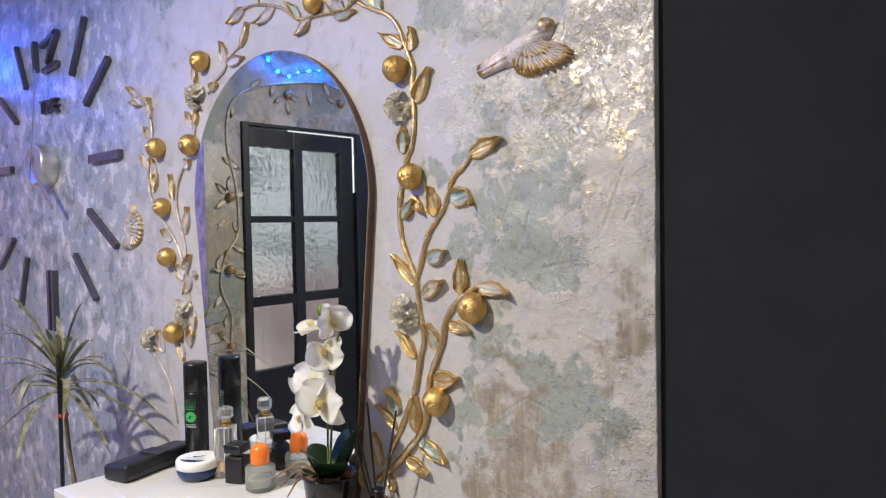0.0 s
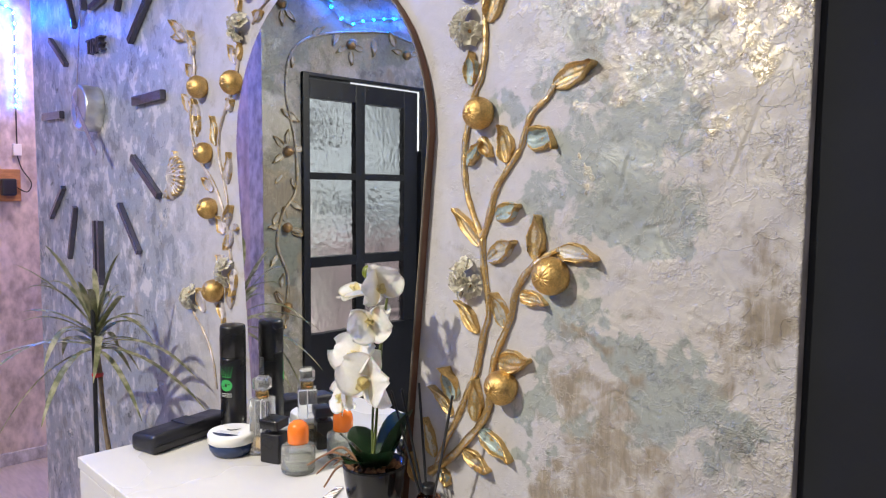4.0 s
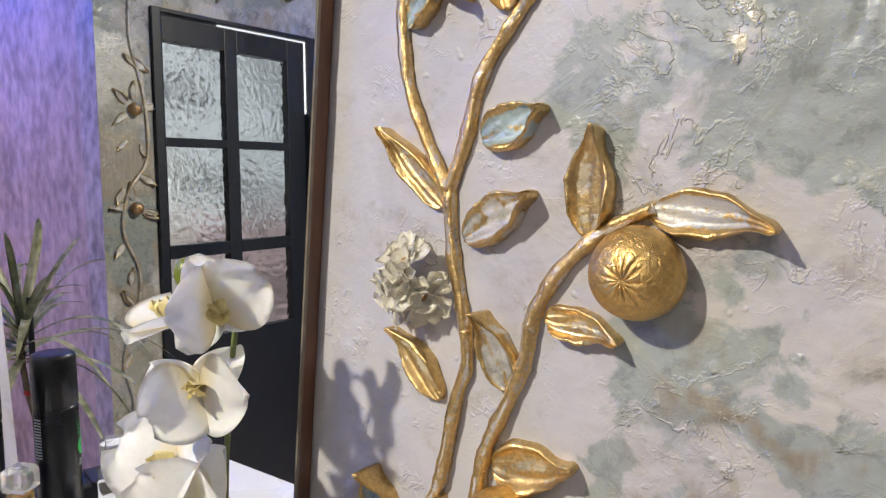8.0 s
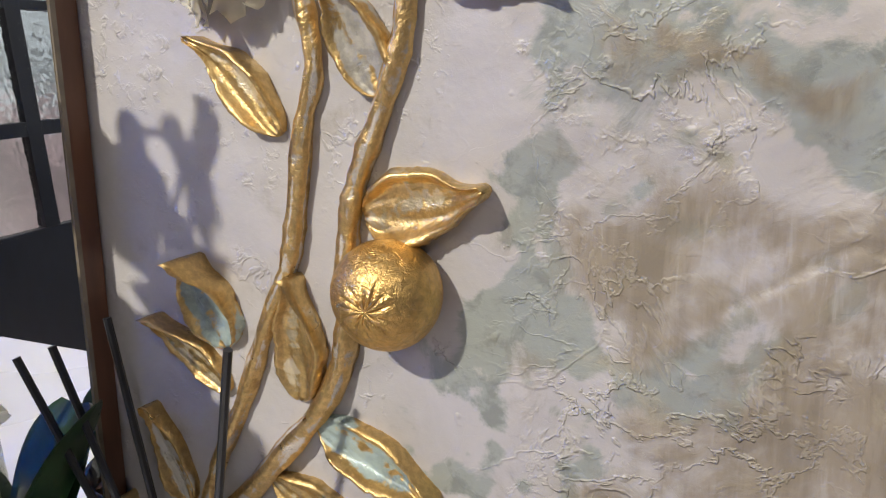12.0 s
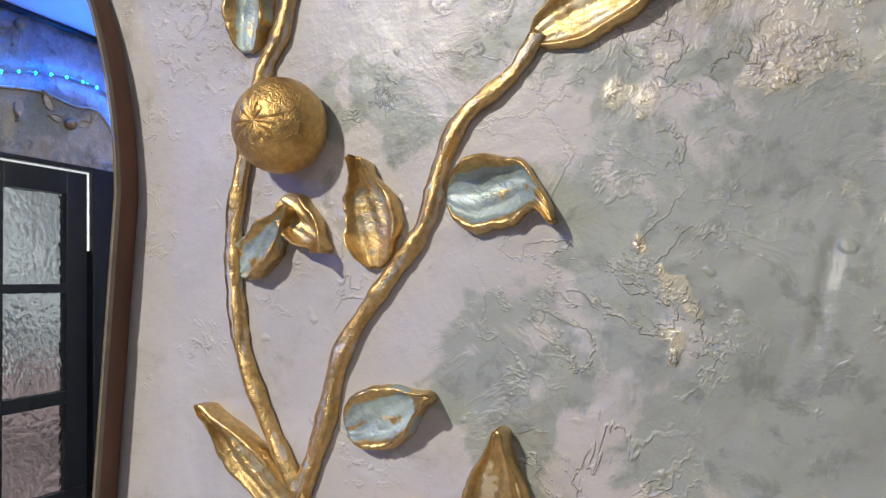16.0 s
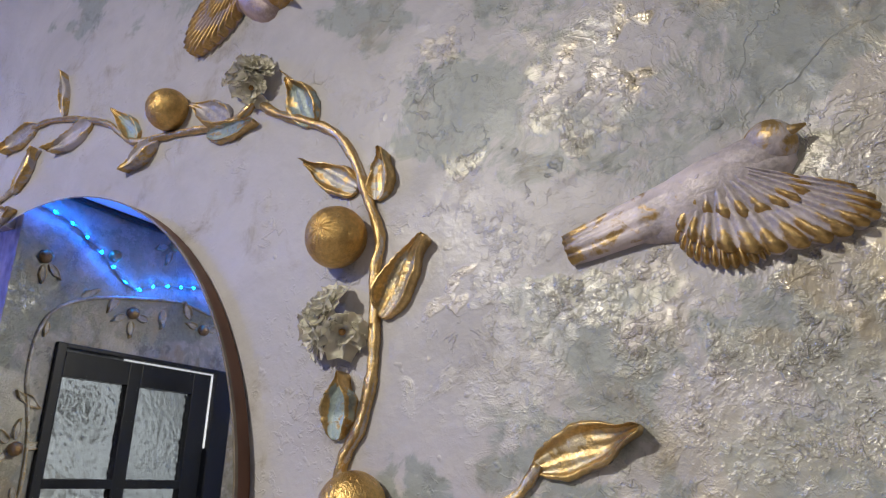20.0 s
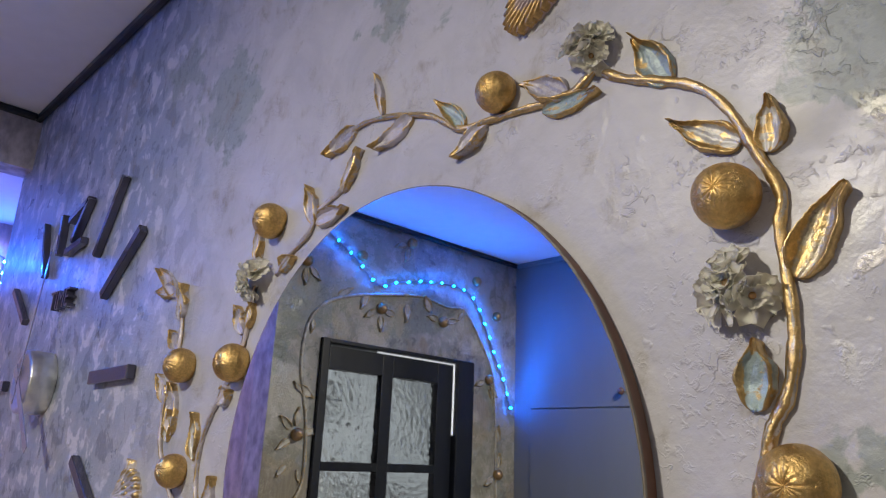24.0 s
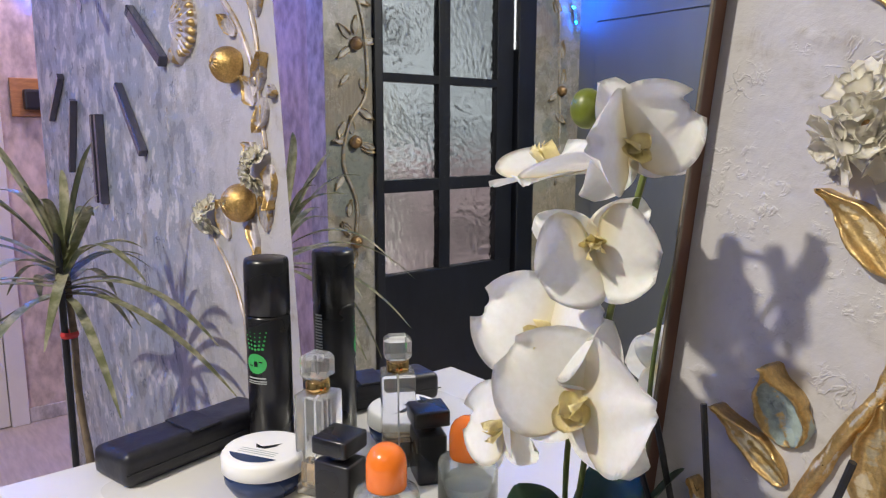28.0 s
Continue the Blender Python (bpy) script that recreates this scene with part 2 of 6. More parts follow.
BLACK_WALL.node_tree.nodes["Principled BSDF"].inputs["Specular IOR Level"].default_value = 0.36
GREY_PANEL = simple("grey_panel_paint", (0.150, 0.162, 0.165), 0.5, var=0.06, scale=6, bumpy=0.06, stretch=(1, 1, 0.3))
DARK_SOFFIT = simple("dark_passage_underside", (0.05, 0.05, 0.05), 0.6, var=0.2, scale=10)
CEIL_PAINT = simple("ceiling_paint", (0.80, 0.79, 0.78), 0.75, var=0.03, scale=18, bumpy=0.08)
FLOOR_MAT = simple("pale_laminate", (0.50, 0.44, 0.42), 0.35, var=0.18, scale=8, bumpy=0.08, stretch=(1, 6, 1))
BLACK_TRIM = simple("black_trim", (0.012, 0.013, 0.017), 0.4, var=0.2, scale=40)
DOOR_BLACK = simple("black_door_paint", (0.006, 0.008, 0.014), 0.42, var=0.25, scale=25, bumpy=0.12, stretch=(1, 1, 0.3))
WHITE_LAQ = simple("white_lacquer", (0.61, 0.60, 0.585), 0.28, var=0.02, scale=12, bumpy=0.02)
WHITE_PAINT = simple("white_door_paint", (0.72, 0.70, 0.70), 0.4, var=0.04, scale=12, bumpy=0.04)
BROWN_EDGE = simple("brown_board_edge", (0.115, 0.050, 0.028), 0.5, var=0.3, scale=60, bumpy=0.2, stretch=(1, 1, 0.2))

m, t, b = material("mirror_silver")
b.inputs["Metallic"].default_value, b.inputs["Roughness"].default_value = 1.0, 0.012
b.inputs["Base Color"].default_value = (0.86, 0.88, 0.88, 1)
MIRROR = m

GLASS_EDGE = simple("ground_glass_edge", (0.20, 0.17, 0.13), 0.2, var=0.2, scale=60, bumpy=0.05)

m, t, b = material("hammered_glass")
b.inputs["Base Color"].default_value = (0.88, 0.91, 0.91, 1)
b.inputs["Roughness"].default_value, b.inputs["Transmission Weight"].default_value, b.inputs["IOR"].default_value = 0.07, 1.0, 1.45
bump(t, b, noise_tex(t, coords(t), 160, 3), 0.5, 0.0012)
HAMMERED = m

m, t, b = material("blue_led")
b.inputs["Base Color"].default_value = (0.2, 0.4, 1, 1)
b.inputs["Emission Color"].default_value, b.inputs["Emission Strength"].default_value = (0.0, 0.14, 1.0, 1), 5600
LED = m
m, t, b = material("pale_blue_led")
b.inputs["Base Color"].default_value = (0.3, 0.5, 1, 1)
b.inputs["Emission Color"].default_value, b.inputs["Emission Strength"].default_value = (0.006, 0.115, 1.0, 1), 6400
LED_PALE = m
# Backdrop that glows by itself in uneven patches, pinker below, for a lit room.
m, t, b = material("glowing_room_backdrop")
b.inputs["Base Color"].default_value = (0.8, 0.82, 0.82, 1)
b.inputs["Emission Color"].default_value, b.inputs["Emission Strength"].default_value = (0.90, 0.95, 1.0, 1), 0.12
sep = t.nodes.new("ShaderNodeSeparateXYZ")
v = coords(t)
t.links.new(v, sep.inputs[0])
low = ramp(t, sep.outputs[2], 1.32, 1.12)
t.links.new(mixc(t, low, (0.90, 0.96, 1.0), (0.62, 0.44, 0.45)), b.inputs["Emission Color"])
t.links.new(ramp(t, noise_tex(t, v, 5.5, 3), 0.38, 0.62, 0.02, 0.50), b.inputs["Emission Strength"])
BEYOND_GLOW = m
# Emission for the door gap; it replaces light from the room behind.
m, t, b = material("door_gap_glow")
b.inputs["Base Color"].default_value = (0.8, 0.82, 0.82, 1)
b.inputs["Emission Color"].default_value, b.inputs["Emission Strength"].default_value = (0.95, 0.97, 1.0, 1), 0.55
GAP_GLOW = m


# ---- mesh helpers ----
def mesh_of(name, bm, mat, smooth=False):
    me = bpy.data.meshes.new(name)
    bm.to_mesh(me)
    bm.free()
    if mat is not None:
        for mm in (mat if isinstance(mat, (list, tuple)) else [mat]):
            me.materials.append(mm)
    if smooth:
        for p in me.polygons:
            p.use_smooth = True
    return me


def part(name, bm, mat, parent=None, label="", smooth=False):
    ob = new(name, mesh_of(name, bm, mat, smooth))
    if parent is not None:
        ob.parent = parent
    if label:
        ob["label"] = label
    return ob


def thing(name, place=(0, 0, 0), label="", category="", group="", kind="", turn=0):
    ob = new(name)
    ob.empty_display_size = 0.05
    ob.matrix_world = pose(*place, 0, 0, turn)
    return tagged(ob, label, category, group, kind)


def box(x0, x1, y0, y1, z0, z1, bev=0.0, segs=2):
    bm = bmesh.new()
    bmesh.ops.create_cube(bm, size=1.0)
    for vtx in bm.verts:
        vtx.co = Vector((x0 + (vtx.co.x + 0.5) * (x1 - x0), y0 + (vtx.co.y + 0.5) * (y1 - y0), z0 + (vtx.co.z + 0.5) * (z1 - z0)))
    if bev > 0:
        bmesh.ops.bevel(bm, geom=bm.edges[:], offset=bev, segments=segs, affect="EDGES", profile=0.6)
    return bm


def add_box(bm, *a, bev=0.0):
    other = box(*a, bev=bev)
    me = bpy.data.meshes.new("tmp")
    other.to_mesh(me)
    other.free()
    bm.from_mesh(me)
    bpy.data.meshes.remove(me)
    return bm


def lathe(profile, segs=40, cap=True):
    """Turns a profile of (radius, height) about z."""
    bm = bmesh.new()
    rings = []
    for r, z in profile:
        rings.append([bm.verts.new((r * math.cos(2 * math.pi * i / segs), r * math.sin(2 * math.pi * i / segs), z)) for i in range(segs)])
    for a, c in zip(rings, rings[1:]):
        for i in range(segs):
            bm.faces.new((a[i], a[(i + 1) % segs], c[(i + 1) % segs], c[i]))
    if cap:
        bm.faces.new(rings[0][::-1])
        bm.faces.new(rings[-1])
    return bm


def structure(name, bm, mat, label, smooth=False):
    return tagged(part(name, bm, mat, None, "", smooth), label, "", "", "structure")


# ---- value noise on arrays, for relief ----
LATTICE = np.random.RandomState(7).rand(256, 256)


def vnoise(x, z):
    xi, zi = np.floor(x).astype(int), np.floor(z).astype(int)
    u, w = x - xi, z - zi
    u, w = u * u * (3 - 2 * u), w * w * (3 - 2 * w)
    g = lambda i, k: LATTICE[i % 256, k % 256]
    return (g(xi, zi) * (1 - u) + g(xi + 1, zi) * u) * (1 - w) + (g(xi, zi + 1) * (1 - u) + g(xi + 1, zi + 1) * u) * w


def fbm(x, z, octaves=4, gain=0.5):
    total, amp, norm = 0, 1, 0
    for k in range(octaves):
        total, norm = total + amp * vnoise(x * 2 ** k + 17.3 * k, z * 2 ** k + 5.1 * k), norm + amp
        amp *= gain
    return total / norm


def smooth01(v, lo, hi):
    q = np.clip((v - lo) / (hi - lo), 0, 1)
    return q * q * (3 - 2 * q)


# clouds of pigment and wax on the decorated wall: x, z, size
GREEN = ((0.23, 1.53, 0.075), (0.29, 1.60, 0.05), (0.33, 1.24, 0.07), (0.085, 1.475, 0.035), (0.16, 1.33, 0.05), (0.26, 1.28, 0.05), (0.06, 1.885, 0.05),
         (0.17, 1.71, 0.06), (0.31, 1.92, 0.06), (0.32, 1.69, 0.06), (0.28, 1.49, 0.06), (0.07, 1.60, 0.035), (0.12, 1.24, 0.03), (-0.25, 2.22, 0.12), (-0.9, 2.2, 0.10),
         (0.10, 1.90, 0.035), (0.33, 1.90, 0.03), (0.273, 1.719, 0.03), (0.20, 1.71, 0.04), (0.156, 1.741, 0.03), (-0.465, 2.285, 0.06), (-0.494, 2.194, 0.04), (-1.10, 2.35, 0.08), (-0.727, 2.378, 0.06),
         (-0.04, 2.047, 0.05), (0.142, 2.008, 0.05), (0.173, 1.623, 0.03), (0.139, 1.511, 0.045), (0.238, 1.522, 0.06), (0.182, 1.464, 0.04), (0.229, 1.471, 0.04), (0.104, 1.21, 0.025), (0.206, 1.308, 0.03),
         (0.105, 1.15, 0.025), (0.295, 1.471, 0.04), (0.287, 1.243, 0.04), (0.343, 1.286, 0.04), (0.162, 1.181, 0.025), (0.208, 1.287, 0.025), (0.107, 1.208, 0.02), (0.195, 1.196, 0.015))
TAN = ((0.172, 1.215, 0.030), (0.197, 1.221, 0.030), (0.225, 1.232, 0.035), (0.219, 1.250, 0.030), (0.216, 1.185, 0.035), (0.180, 1.156, 0.035), (0.219, 1.150, 0.035), (0.165, 1.118, 0.035), (0.20, 1.120, 0.035), (0.153, 1.091, 0.03),
       (0.257, 1.166, 0.04), (0.25, 1.21, 0.035, 0.8), (0.204, 1.09, 0.045), (0.287, 1.08, 0.055), (0.36, 1.10, 0.05, 0.8), (0.189, 1.312, 0.02), (0.42, 1.36, 0.05), (0.379, 1.29, 0.03), (0.35, 1.72, 0.03), (0.295, 1.724, 0.018))
WAX = ((0.37, 1.80, 0.095, 0.85), (0.33, 1.66, 0.05, 0.8), (0.27, 1.83, 0.05, 0.4), (0.40, 1.67, 0.06, 0.8), (0.30, 1.725, 0.045, 0.8), (0.05, 1.95, 0.025, 0.6), (0.16, 1.91, 0.035, 0.7), (0.04, 1.862, 0.022, 0.7), (0.16, 1.754, 0.022), (0.212, 1.755, 0.022), (0.272, 1.690, 0.030), (0.239, 1.643, 0.028), (0.228, 1.606, 0.022), (0.046, 1.747, 0.015), (0.057, 1.856, 0.018), (0.22, 1.745, 0.04, 0.7),
       (0.13, 1.72, 0.04, 0.45), (0.24, 1.63, 0.06, 0.65), (0.05, 1.70, 0.03, 0.4), (0.36, 1.58, 0.05, 0.5), (0.165, 1.51, 0.010, 0.9), (0.30, 1.13, 0.04, 0.3), (-0.05, 2.12, 0.05, 0.5), (0.063, 1.969, 0.020), (0.172, 1.889, 0.022), (0.068, 1.850, 0.020), (0.174, 1.749, 0.030),
       (0.21, 1.935, 0.022), (0.238, 1.640, 0.028), (0.267, 1.69, 0.032), (0.207, 1.603, 0.02), (0.235, 1.60, 0.022), (0.362, 1.668, 0.035), (0.408, 1.705, 0.045), (0.443, 1.796, 0.055), (0.314, 1.734, 0.03), (0.416, 1.647, 0.04))
FOIL = ((0.065, 1.797, 0.025, 0.55), (0.101, 1.790, 0.025, 0.55), (0.125, 1.731, 0.030), (0.093, 1.755, 0.030), (0.15, 1.735, 0.025), (0.055, 1.692, 0.025, 0.7), (0.100, 1.701, 0.025, 0.7), (0.175, 1.645, 0.025, 0.7),
        (0.27, 1.635, 0.05, 0.7), (0.33, 1.66, 0.05, 0.7), (0.12, 1.53, 0.03, 0.4), (0.20, 1.93, 0.05, 0.5), (0.38, 1.80, 0.06, 0.6))
BEADS = ((0.110, 1.301, 0.015), (0.140, 1.289, 0.022), (0.169, 1.293, 0.025), (0.215, 1.290, 0.025), (0.155, 1.265, 0.015), (0.26, 1.30, 0.03), (0.13, 1.17, 0.02, 0.7), (0.12, 1.12, 0.025, 0.7), (-0.02, 1.63, 0.018, 0.8), (-0.012, 1.60, 0.015, 0.8), (0.15, 1.40, 0.03, 0.6),
         (0.30, 1.40, 0.04, 0.8), (0.38, 1.46, 0.05, 0.8), (0.33, 1.55, 0.04, 0.7), (0.40, 1.25, 0.05, 0.7), (0.32, 1.18, 0.04, 0.7))
SCRATCH = ((0.375, 1.52, 0.41, 1.61), (0.285, 1.465, 0.305, 1.425), (0.268, 1.458, 0.315, 1.468), (0.235, 1.505, 0.247, 1.555), (0.36, 1.43, 0.39, 1.39), (0.335, 1.53, 0.345, 1.575),
           (0.31, 1.70, 0.36, 1.655), (0.19, 1.215, 0.235, 1.245), (0.235, 1.245, 0.30, 1.225), (0.22, 1.335, 0.27, 1.315), (0.33, 1.36, 0.37, 1.345), (0.243, 1.548, 0.234, 1.506), (0.269, 1.689, 0.301, 1.646), (0.428, 1.565, 0.41, 1.53), (0.396, 1.433, 0.372, 1.462))


def clouds(x, z, spots, ragged=0.075):
    """Ragged clouds about the spots, 0 to 1."""
    p, q = (0.8 * x + 0.6 * z) * 15, (0.8 * z - 0.6 * x) * 15
    wx, wz = fbm(p + 4, q, 4, 0.7) - 0.5, fbm(p, q + 40, 4, 0.7) - 0.5
    x, z = x + 2.2 * ragged * wx, z + 2.2 * ragged * wz
    out = np.zeros_like(x)
    for cx, cz, r, *k in spots:
        out = np.maximum(out, (k[0] if k else 1.0) * np.exp(-(((x - cx) ** 2 + (z - cz) ** 2) / (r * r)) ** 1.1))
    return out


def plaster_height(x, z):
    """Metres by which the trowelled plaster stands proud, and how crumbled it is."""
    warp, warp2 = fbm(x * 6, z * 6, 3) - 0.5, fbm(x * 11 + 60, z * 11, 3) - 0.5
    trowel = fbm((x + 0.25 * z + 0.08 * warp) * 8, (z - 0.15 * x + 0.08 * warp) * 8, 4)
    crisp = 1 - np.abs(2 * fbm(x * 26 + 5 * warp, z * 26 + 5 * warp2, 4, 0.6) - 1) * 2.4
    crisp = np.clip(crisp, 0, 1) ** 2
    rough = smooth01(fbm(x * 5.4 + 3 + warp2, z * 5.4 + 9, 5, 0.6), 0.47, 0.54)
    rough = np.maximum.reduce([(0.38 + 0.5 * smooth01(x, 0.30, 0.38)) * rough, 0.9 * clouds(x, z, WAX), 0.85 * clouds(x, z, FOIL), clouds(x, z, BEADS)])
    grain = fbm(x * 70 + 3 * warp2, z * 70, 3, 0.7)
    flakes = smooth01(grain, 0.50, 0.58)
    p = fbm(x * 9.5 + 31 + 2 * warp, z * 9.5 + 2 - 2 * warp, 4, 0.45)
    plates = 0.0008 * (smooth01(p, 0.445, 0.452) + smooth01(p, 0.555, 0.562))
    drag = fbm((x * 0.9 + z * 0.25) * 14, (z * 0.9 - x * 0.25) * 120, 3, 0.6)
    band = smooth01(np.abs(x - 0.02 - 0.05 * (z - 1.4)), 0.05, 0.13)
    far = smooth01(x, -0.95, -1.2)
    worn = 0.16 + 0.84 * np.maximum(band * (x > 0), 0.20 + 0.3 * far)
    h = 0.0011 * trowel + worn * (rough * (0.0007 * crisp + 0.0006 * flakes) + 0.7 * plates + 0.0002 * drag) + 0.0002 * grain
    h = h + 0.0007 * (1 - worn) * smooth01(fbm(x * 55 + 9, z * 55, 2), 0.71, 0.78)
    for x0, z0, x1, z1 in SCRATCH:
        dx, dz = x1 - x0, z1 - z0
        s = np.clip(((x - x0) * dx + (z - z0) * dz) / (dx * dx + dz * dz), 0, 1)
        d = np.hypot(x - x0 - s * dx, z - z0 - s * dz) + 0.004 * (grain - 0.5)
        h = h + 0.0003 * np.exp(-((d - 0.004) / 0.003) ** 2) - 0.0013 * np.exp(-(d / 0.0022) ** 2) * (s > 0.01) * (s < 0.99)
    return h, rough * worn * (1 - 0.75 * clouds(x, z, TAN))


def relief_wall(name, us, zs, place, mat, label, decorated=False, amount=1.0):
    """A wall's face as a grid with trowelled relief. place(u, z, h) gives the point."""
    U, Z = np.meshgrid(us, zs)
    H, rough = plaster_height(U, Z)
    H = H * amount
    H[0, :] = H[-1, :] = 0
    H[:, 0] = H[:, -1] = 0
    verts = np.stack(place(U, Z, H), -1).reshape(-1, 3)
    n, k = len(us), len(zs)
    idx = np.arange(n * k).reshape(k, n)
    faces = np.stack([idx[:-1, :-1], idx[:-1, 1:], idx[1:, 1:], idx[1:, :-1]], -1).reshape(-1, 4)
    me = bpy.data.meshes.new(name)
    me.from_pydata(verts.tolist(), [], faces.tolist())
    me.materials.append(mat)
    me.polygons.foreach_set("use_smooth", [True] * len(me.polygons))
    cl = fbm(U * 3.1 + 50, Z * 3.1 + 8, 4)
    side = smooth01(U, 0.02, 0.14) if decorated else 1.0
    values = {"relief": smooth01(H, 0.0004, 0.0036), "crumble": rough, "foil": clouds(U, Z, FOIL) if decorated else 0.6 * smooth01(fbm(U * 5 + 3, Z * 5, 3), 0.5, 0.62), "open": smooth01(U, 0.05, 0.16) * (1 - 0.65 * smooth01(Z, 1.5, 1.6) * smooth01(U, 0.34, 0.24)) if decorated else np.ones_like(U),
              "green": np.maximum(clouds(U, Z, GREEN), 0.5 * side * smooth01(cl, 0.53, 0.62)) if decorated else smooth01(cl, 0.5, 0.6),
              "tan": clouds(U, Z, TAN) if decorated else smooth01(fbm(U * 4 + 9, Z * 4, 3), 0.5, 0.62),
              "wax": np.maximum(clouds(U, Z, WAX), 0.3 * side * smooth01(fbm(U * 5 + 70, Z * 5, 3), 0.55, 0.62)) if decorated else smooth01(fbm(U * 6 + 7, Z * 3 + 2, 3), 0.42, 0.60)}
    for key, val in values.items():
        me.attributes.new(key, "FLOAT", "POINT").data.foreach_set("value", val.astype(np.float32).ravel())
    ob = new(name, me)
    return tagged(ob, label, "", "", "structure")


# ---- the setting ----
XL, XR, YB = -2.15, 2.3, -2.30          # door wall, right wall, back wall
WALL_L, WALL_R = -2.29, 0.457           # ends of the decorated wall
us = np.concatenate([np.arange(WALL_L, -0.16, 0.009), np.arange(-0.16, WALL_R, 0.0023), [WALL_R]])
zs = np.concatenate([np.arange(0, 0.95, 0.016), np.arange(0.95, 2.2, 0.0027), np.arange(2.2, CEIL, 0.012), [CEIL]])
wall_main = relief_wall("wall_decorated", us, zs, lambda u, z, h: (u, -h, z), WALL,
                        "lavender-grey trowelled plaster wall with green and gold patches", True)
part("wall_core", box(WALL_L, WALL_R, 0.0005, 0.11, 0, CEIL), LAVENDER, wall_main)
structure("wall_black", box(WALL_R + 0.001, XR + 0.1, 0.012, 0.12, 0, CEIL), BLACK_WALL, "matt black painted wall")
# The hall's right end is unknown; this unseen wall is added to close it.
structure("wall_right_added", box(XR, XR + 0.1, YB - 0.1, 0.012, 0, CEIL), GREY_PANEL, "unseen plain grey wall added to close the hall")
structure("floor", box(-3.7, XR + 0.1, -3.6, 2.2, -0.06, 0), FLOOR_MAT, "pale pinkish laminate floor")
structure("ceiling", box(-3.7, XR + 0.1, -3.6, 2.2, CEIL, CEIL + 0.08), CEIL_PAINT, "matt white painted ceiling")

# door wall with its opening; the door stands in it
DY0, DY1, DTOP = -1.985, -1.125, 2.055
DW0 = -0.92
def door_face(u, z, h):
    return XL + h, u, z
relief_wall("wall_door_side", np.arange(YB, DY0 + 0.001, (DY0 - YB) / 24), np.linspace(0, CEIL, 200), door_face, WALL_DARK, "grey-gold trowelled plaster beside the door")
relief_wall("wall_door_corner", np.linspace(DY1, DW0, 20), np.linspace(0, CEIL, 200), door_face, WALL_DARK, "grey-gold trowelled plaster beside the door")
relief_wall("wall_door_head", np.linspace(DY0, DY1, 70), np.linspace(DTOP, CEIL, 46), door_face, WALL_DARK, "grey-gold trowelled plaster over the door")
structure("wall_door_core", box(XL - 0.12, XL - 0.0005, YB, DY0, 0, CEIL), LAVENDER, "plaster wall core beside the door")
structure("wall_door_core", box(XL - 0.12, XL - 0.0005, DY1, DW0, 0, CEIL), LAVENDER, "plaster wall core beside the door")
structure("wall_door_core", box(XL - 0.12, XL - 0.0005, DY0, DY1, DTOP, CEIL), LAVENDER, "plaster wall core over the door")
# header over the passage between the door wall and the decorated wall
structure("wall_header", box(WALL_L, -2.19, DW0, -0.001, 2.42, CEIL), LAVENDER, "plaster header over the passage opening")
# corridor beyond
structure("wall_corridor", box(-3.72, -3.60, -3.6, 2.2, 0, CEIL), CORRIDOR, "lavender-pink mottled plaster wall of the corridor")
structure("wall_corridor_end", box(-3.6, WALL_L, 2.1, 2.2, 0, CEIL), LAVENDER, "plain plaster wall closing the corridor")
# Unseen wall, added to close the corridor and bounce its pink light.
structure("wall_corridor_added", box(WALL_L, WALL_L + 0.1, 0.112, 2.1, 0, CEIL), CORRIDOR, "unseen plaster wall added to close the corridor behind the decorated wall")
structure("wall_corridor_back", box(-3.6, XL - 0.12, -1.02, -0.95, 0, CEIL), CORRIDOR, "plain plaster wall closing the corridor")
# back wall with a deep passage
BX0, BX1, BTOP = -1.44, -0.30, 2.14
structure("wall_back_cabinet", box(XL, BX0, YB - 0.6, YB, 0, CEIL), GREY_PANEL, "smooth grey built-in cupboard front")
structure("wall_back", box(BX1, XR, YB - 0.1, YB, 0, CEIL), GREY_PANEL, "smooth grey painted wall")
structure("wall_back_head", box(BX0, BX1, YB - 0.5, YB, BTOP, CEIL), GREY_PANEL, "grey wall over the passage")
# The underside is a thin slab, much darker than the walls beside it.
structure("passage_soffit", box(BX0, BX1, YB - 0.5, YB - 0.02, BTOP - 0.006, BTOP), DARK_SOFFIT, "dark underside of the passage")
structure("passage_end", box(BX0, BX1, YB - 0.6, YB - 0.5, 0, BTOP), GREY_PANEL, "grey wall at the end of the passage")
structure("passage_side", box(BX1, BX1 + 0.05, YB - 0.5, YB - 0.1, 0, CEIL), GREY_PANEL, "grey side wall of the passage")
# seams and knobs of the cupboard
for z0, z1, nm in ((0.06, 1.86, "cupboard_door"), (1.866, 2.56, "cupboard_door")):
    d = tagged(part(nm, box(-2.05, BX0 - 0.012, YB - 0.001, YB + 0.006, z0, z1, 0.0015, 1), GREY_PANEL), "flush grey cupboard door with a small round knob", "cupboard door", "cupboard doors")
    kb = lathe([(0.006, 0), (0.006, 0.012), (0.013, 0.016), (0.016, 0.022), (0.013, 0.028), (0.004, 0.030)], 20)
    bmesh.ops.transform(kb, matrix=pose(-1.53, YB + 0.006, 1.93 if z0 > 1 else 1.0, -90), verts=kb.verts)
    part("knob", kb, BROWN_EDGE, d, "", True)
# dark ceiling trims
for nm, a in (("trim_decorated", (WALL_L, WALL_R, -0.022, -0.004)), ("trim_back", (XL, XR, YB, YB + 0.018)),):
    structure(nm, box(a[0], a[1], a[2], a[3], CEIL - 0.022, CEIL - 0.001, 0.003, 1), BLACK_TRIM if nm != "trim_back" else GREY_PANEL, "narrow dark ceiling trim")
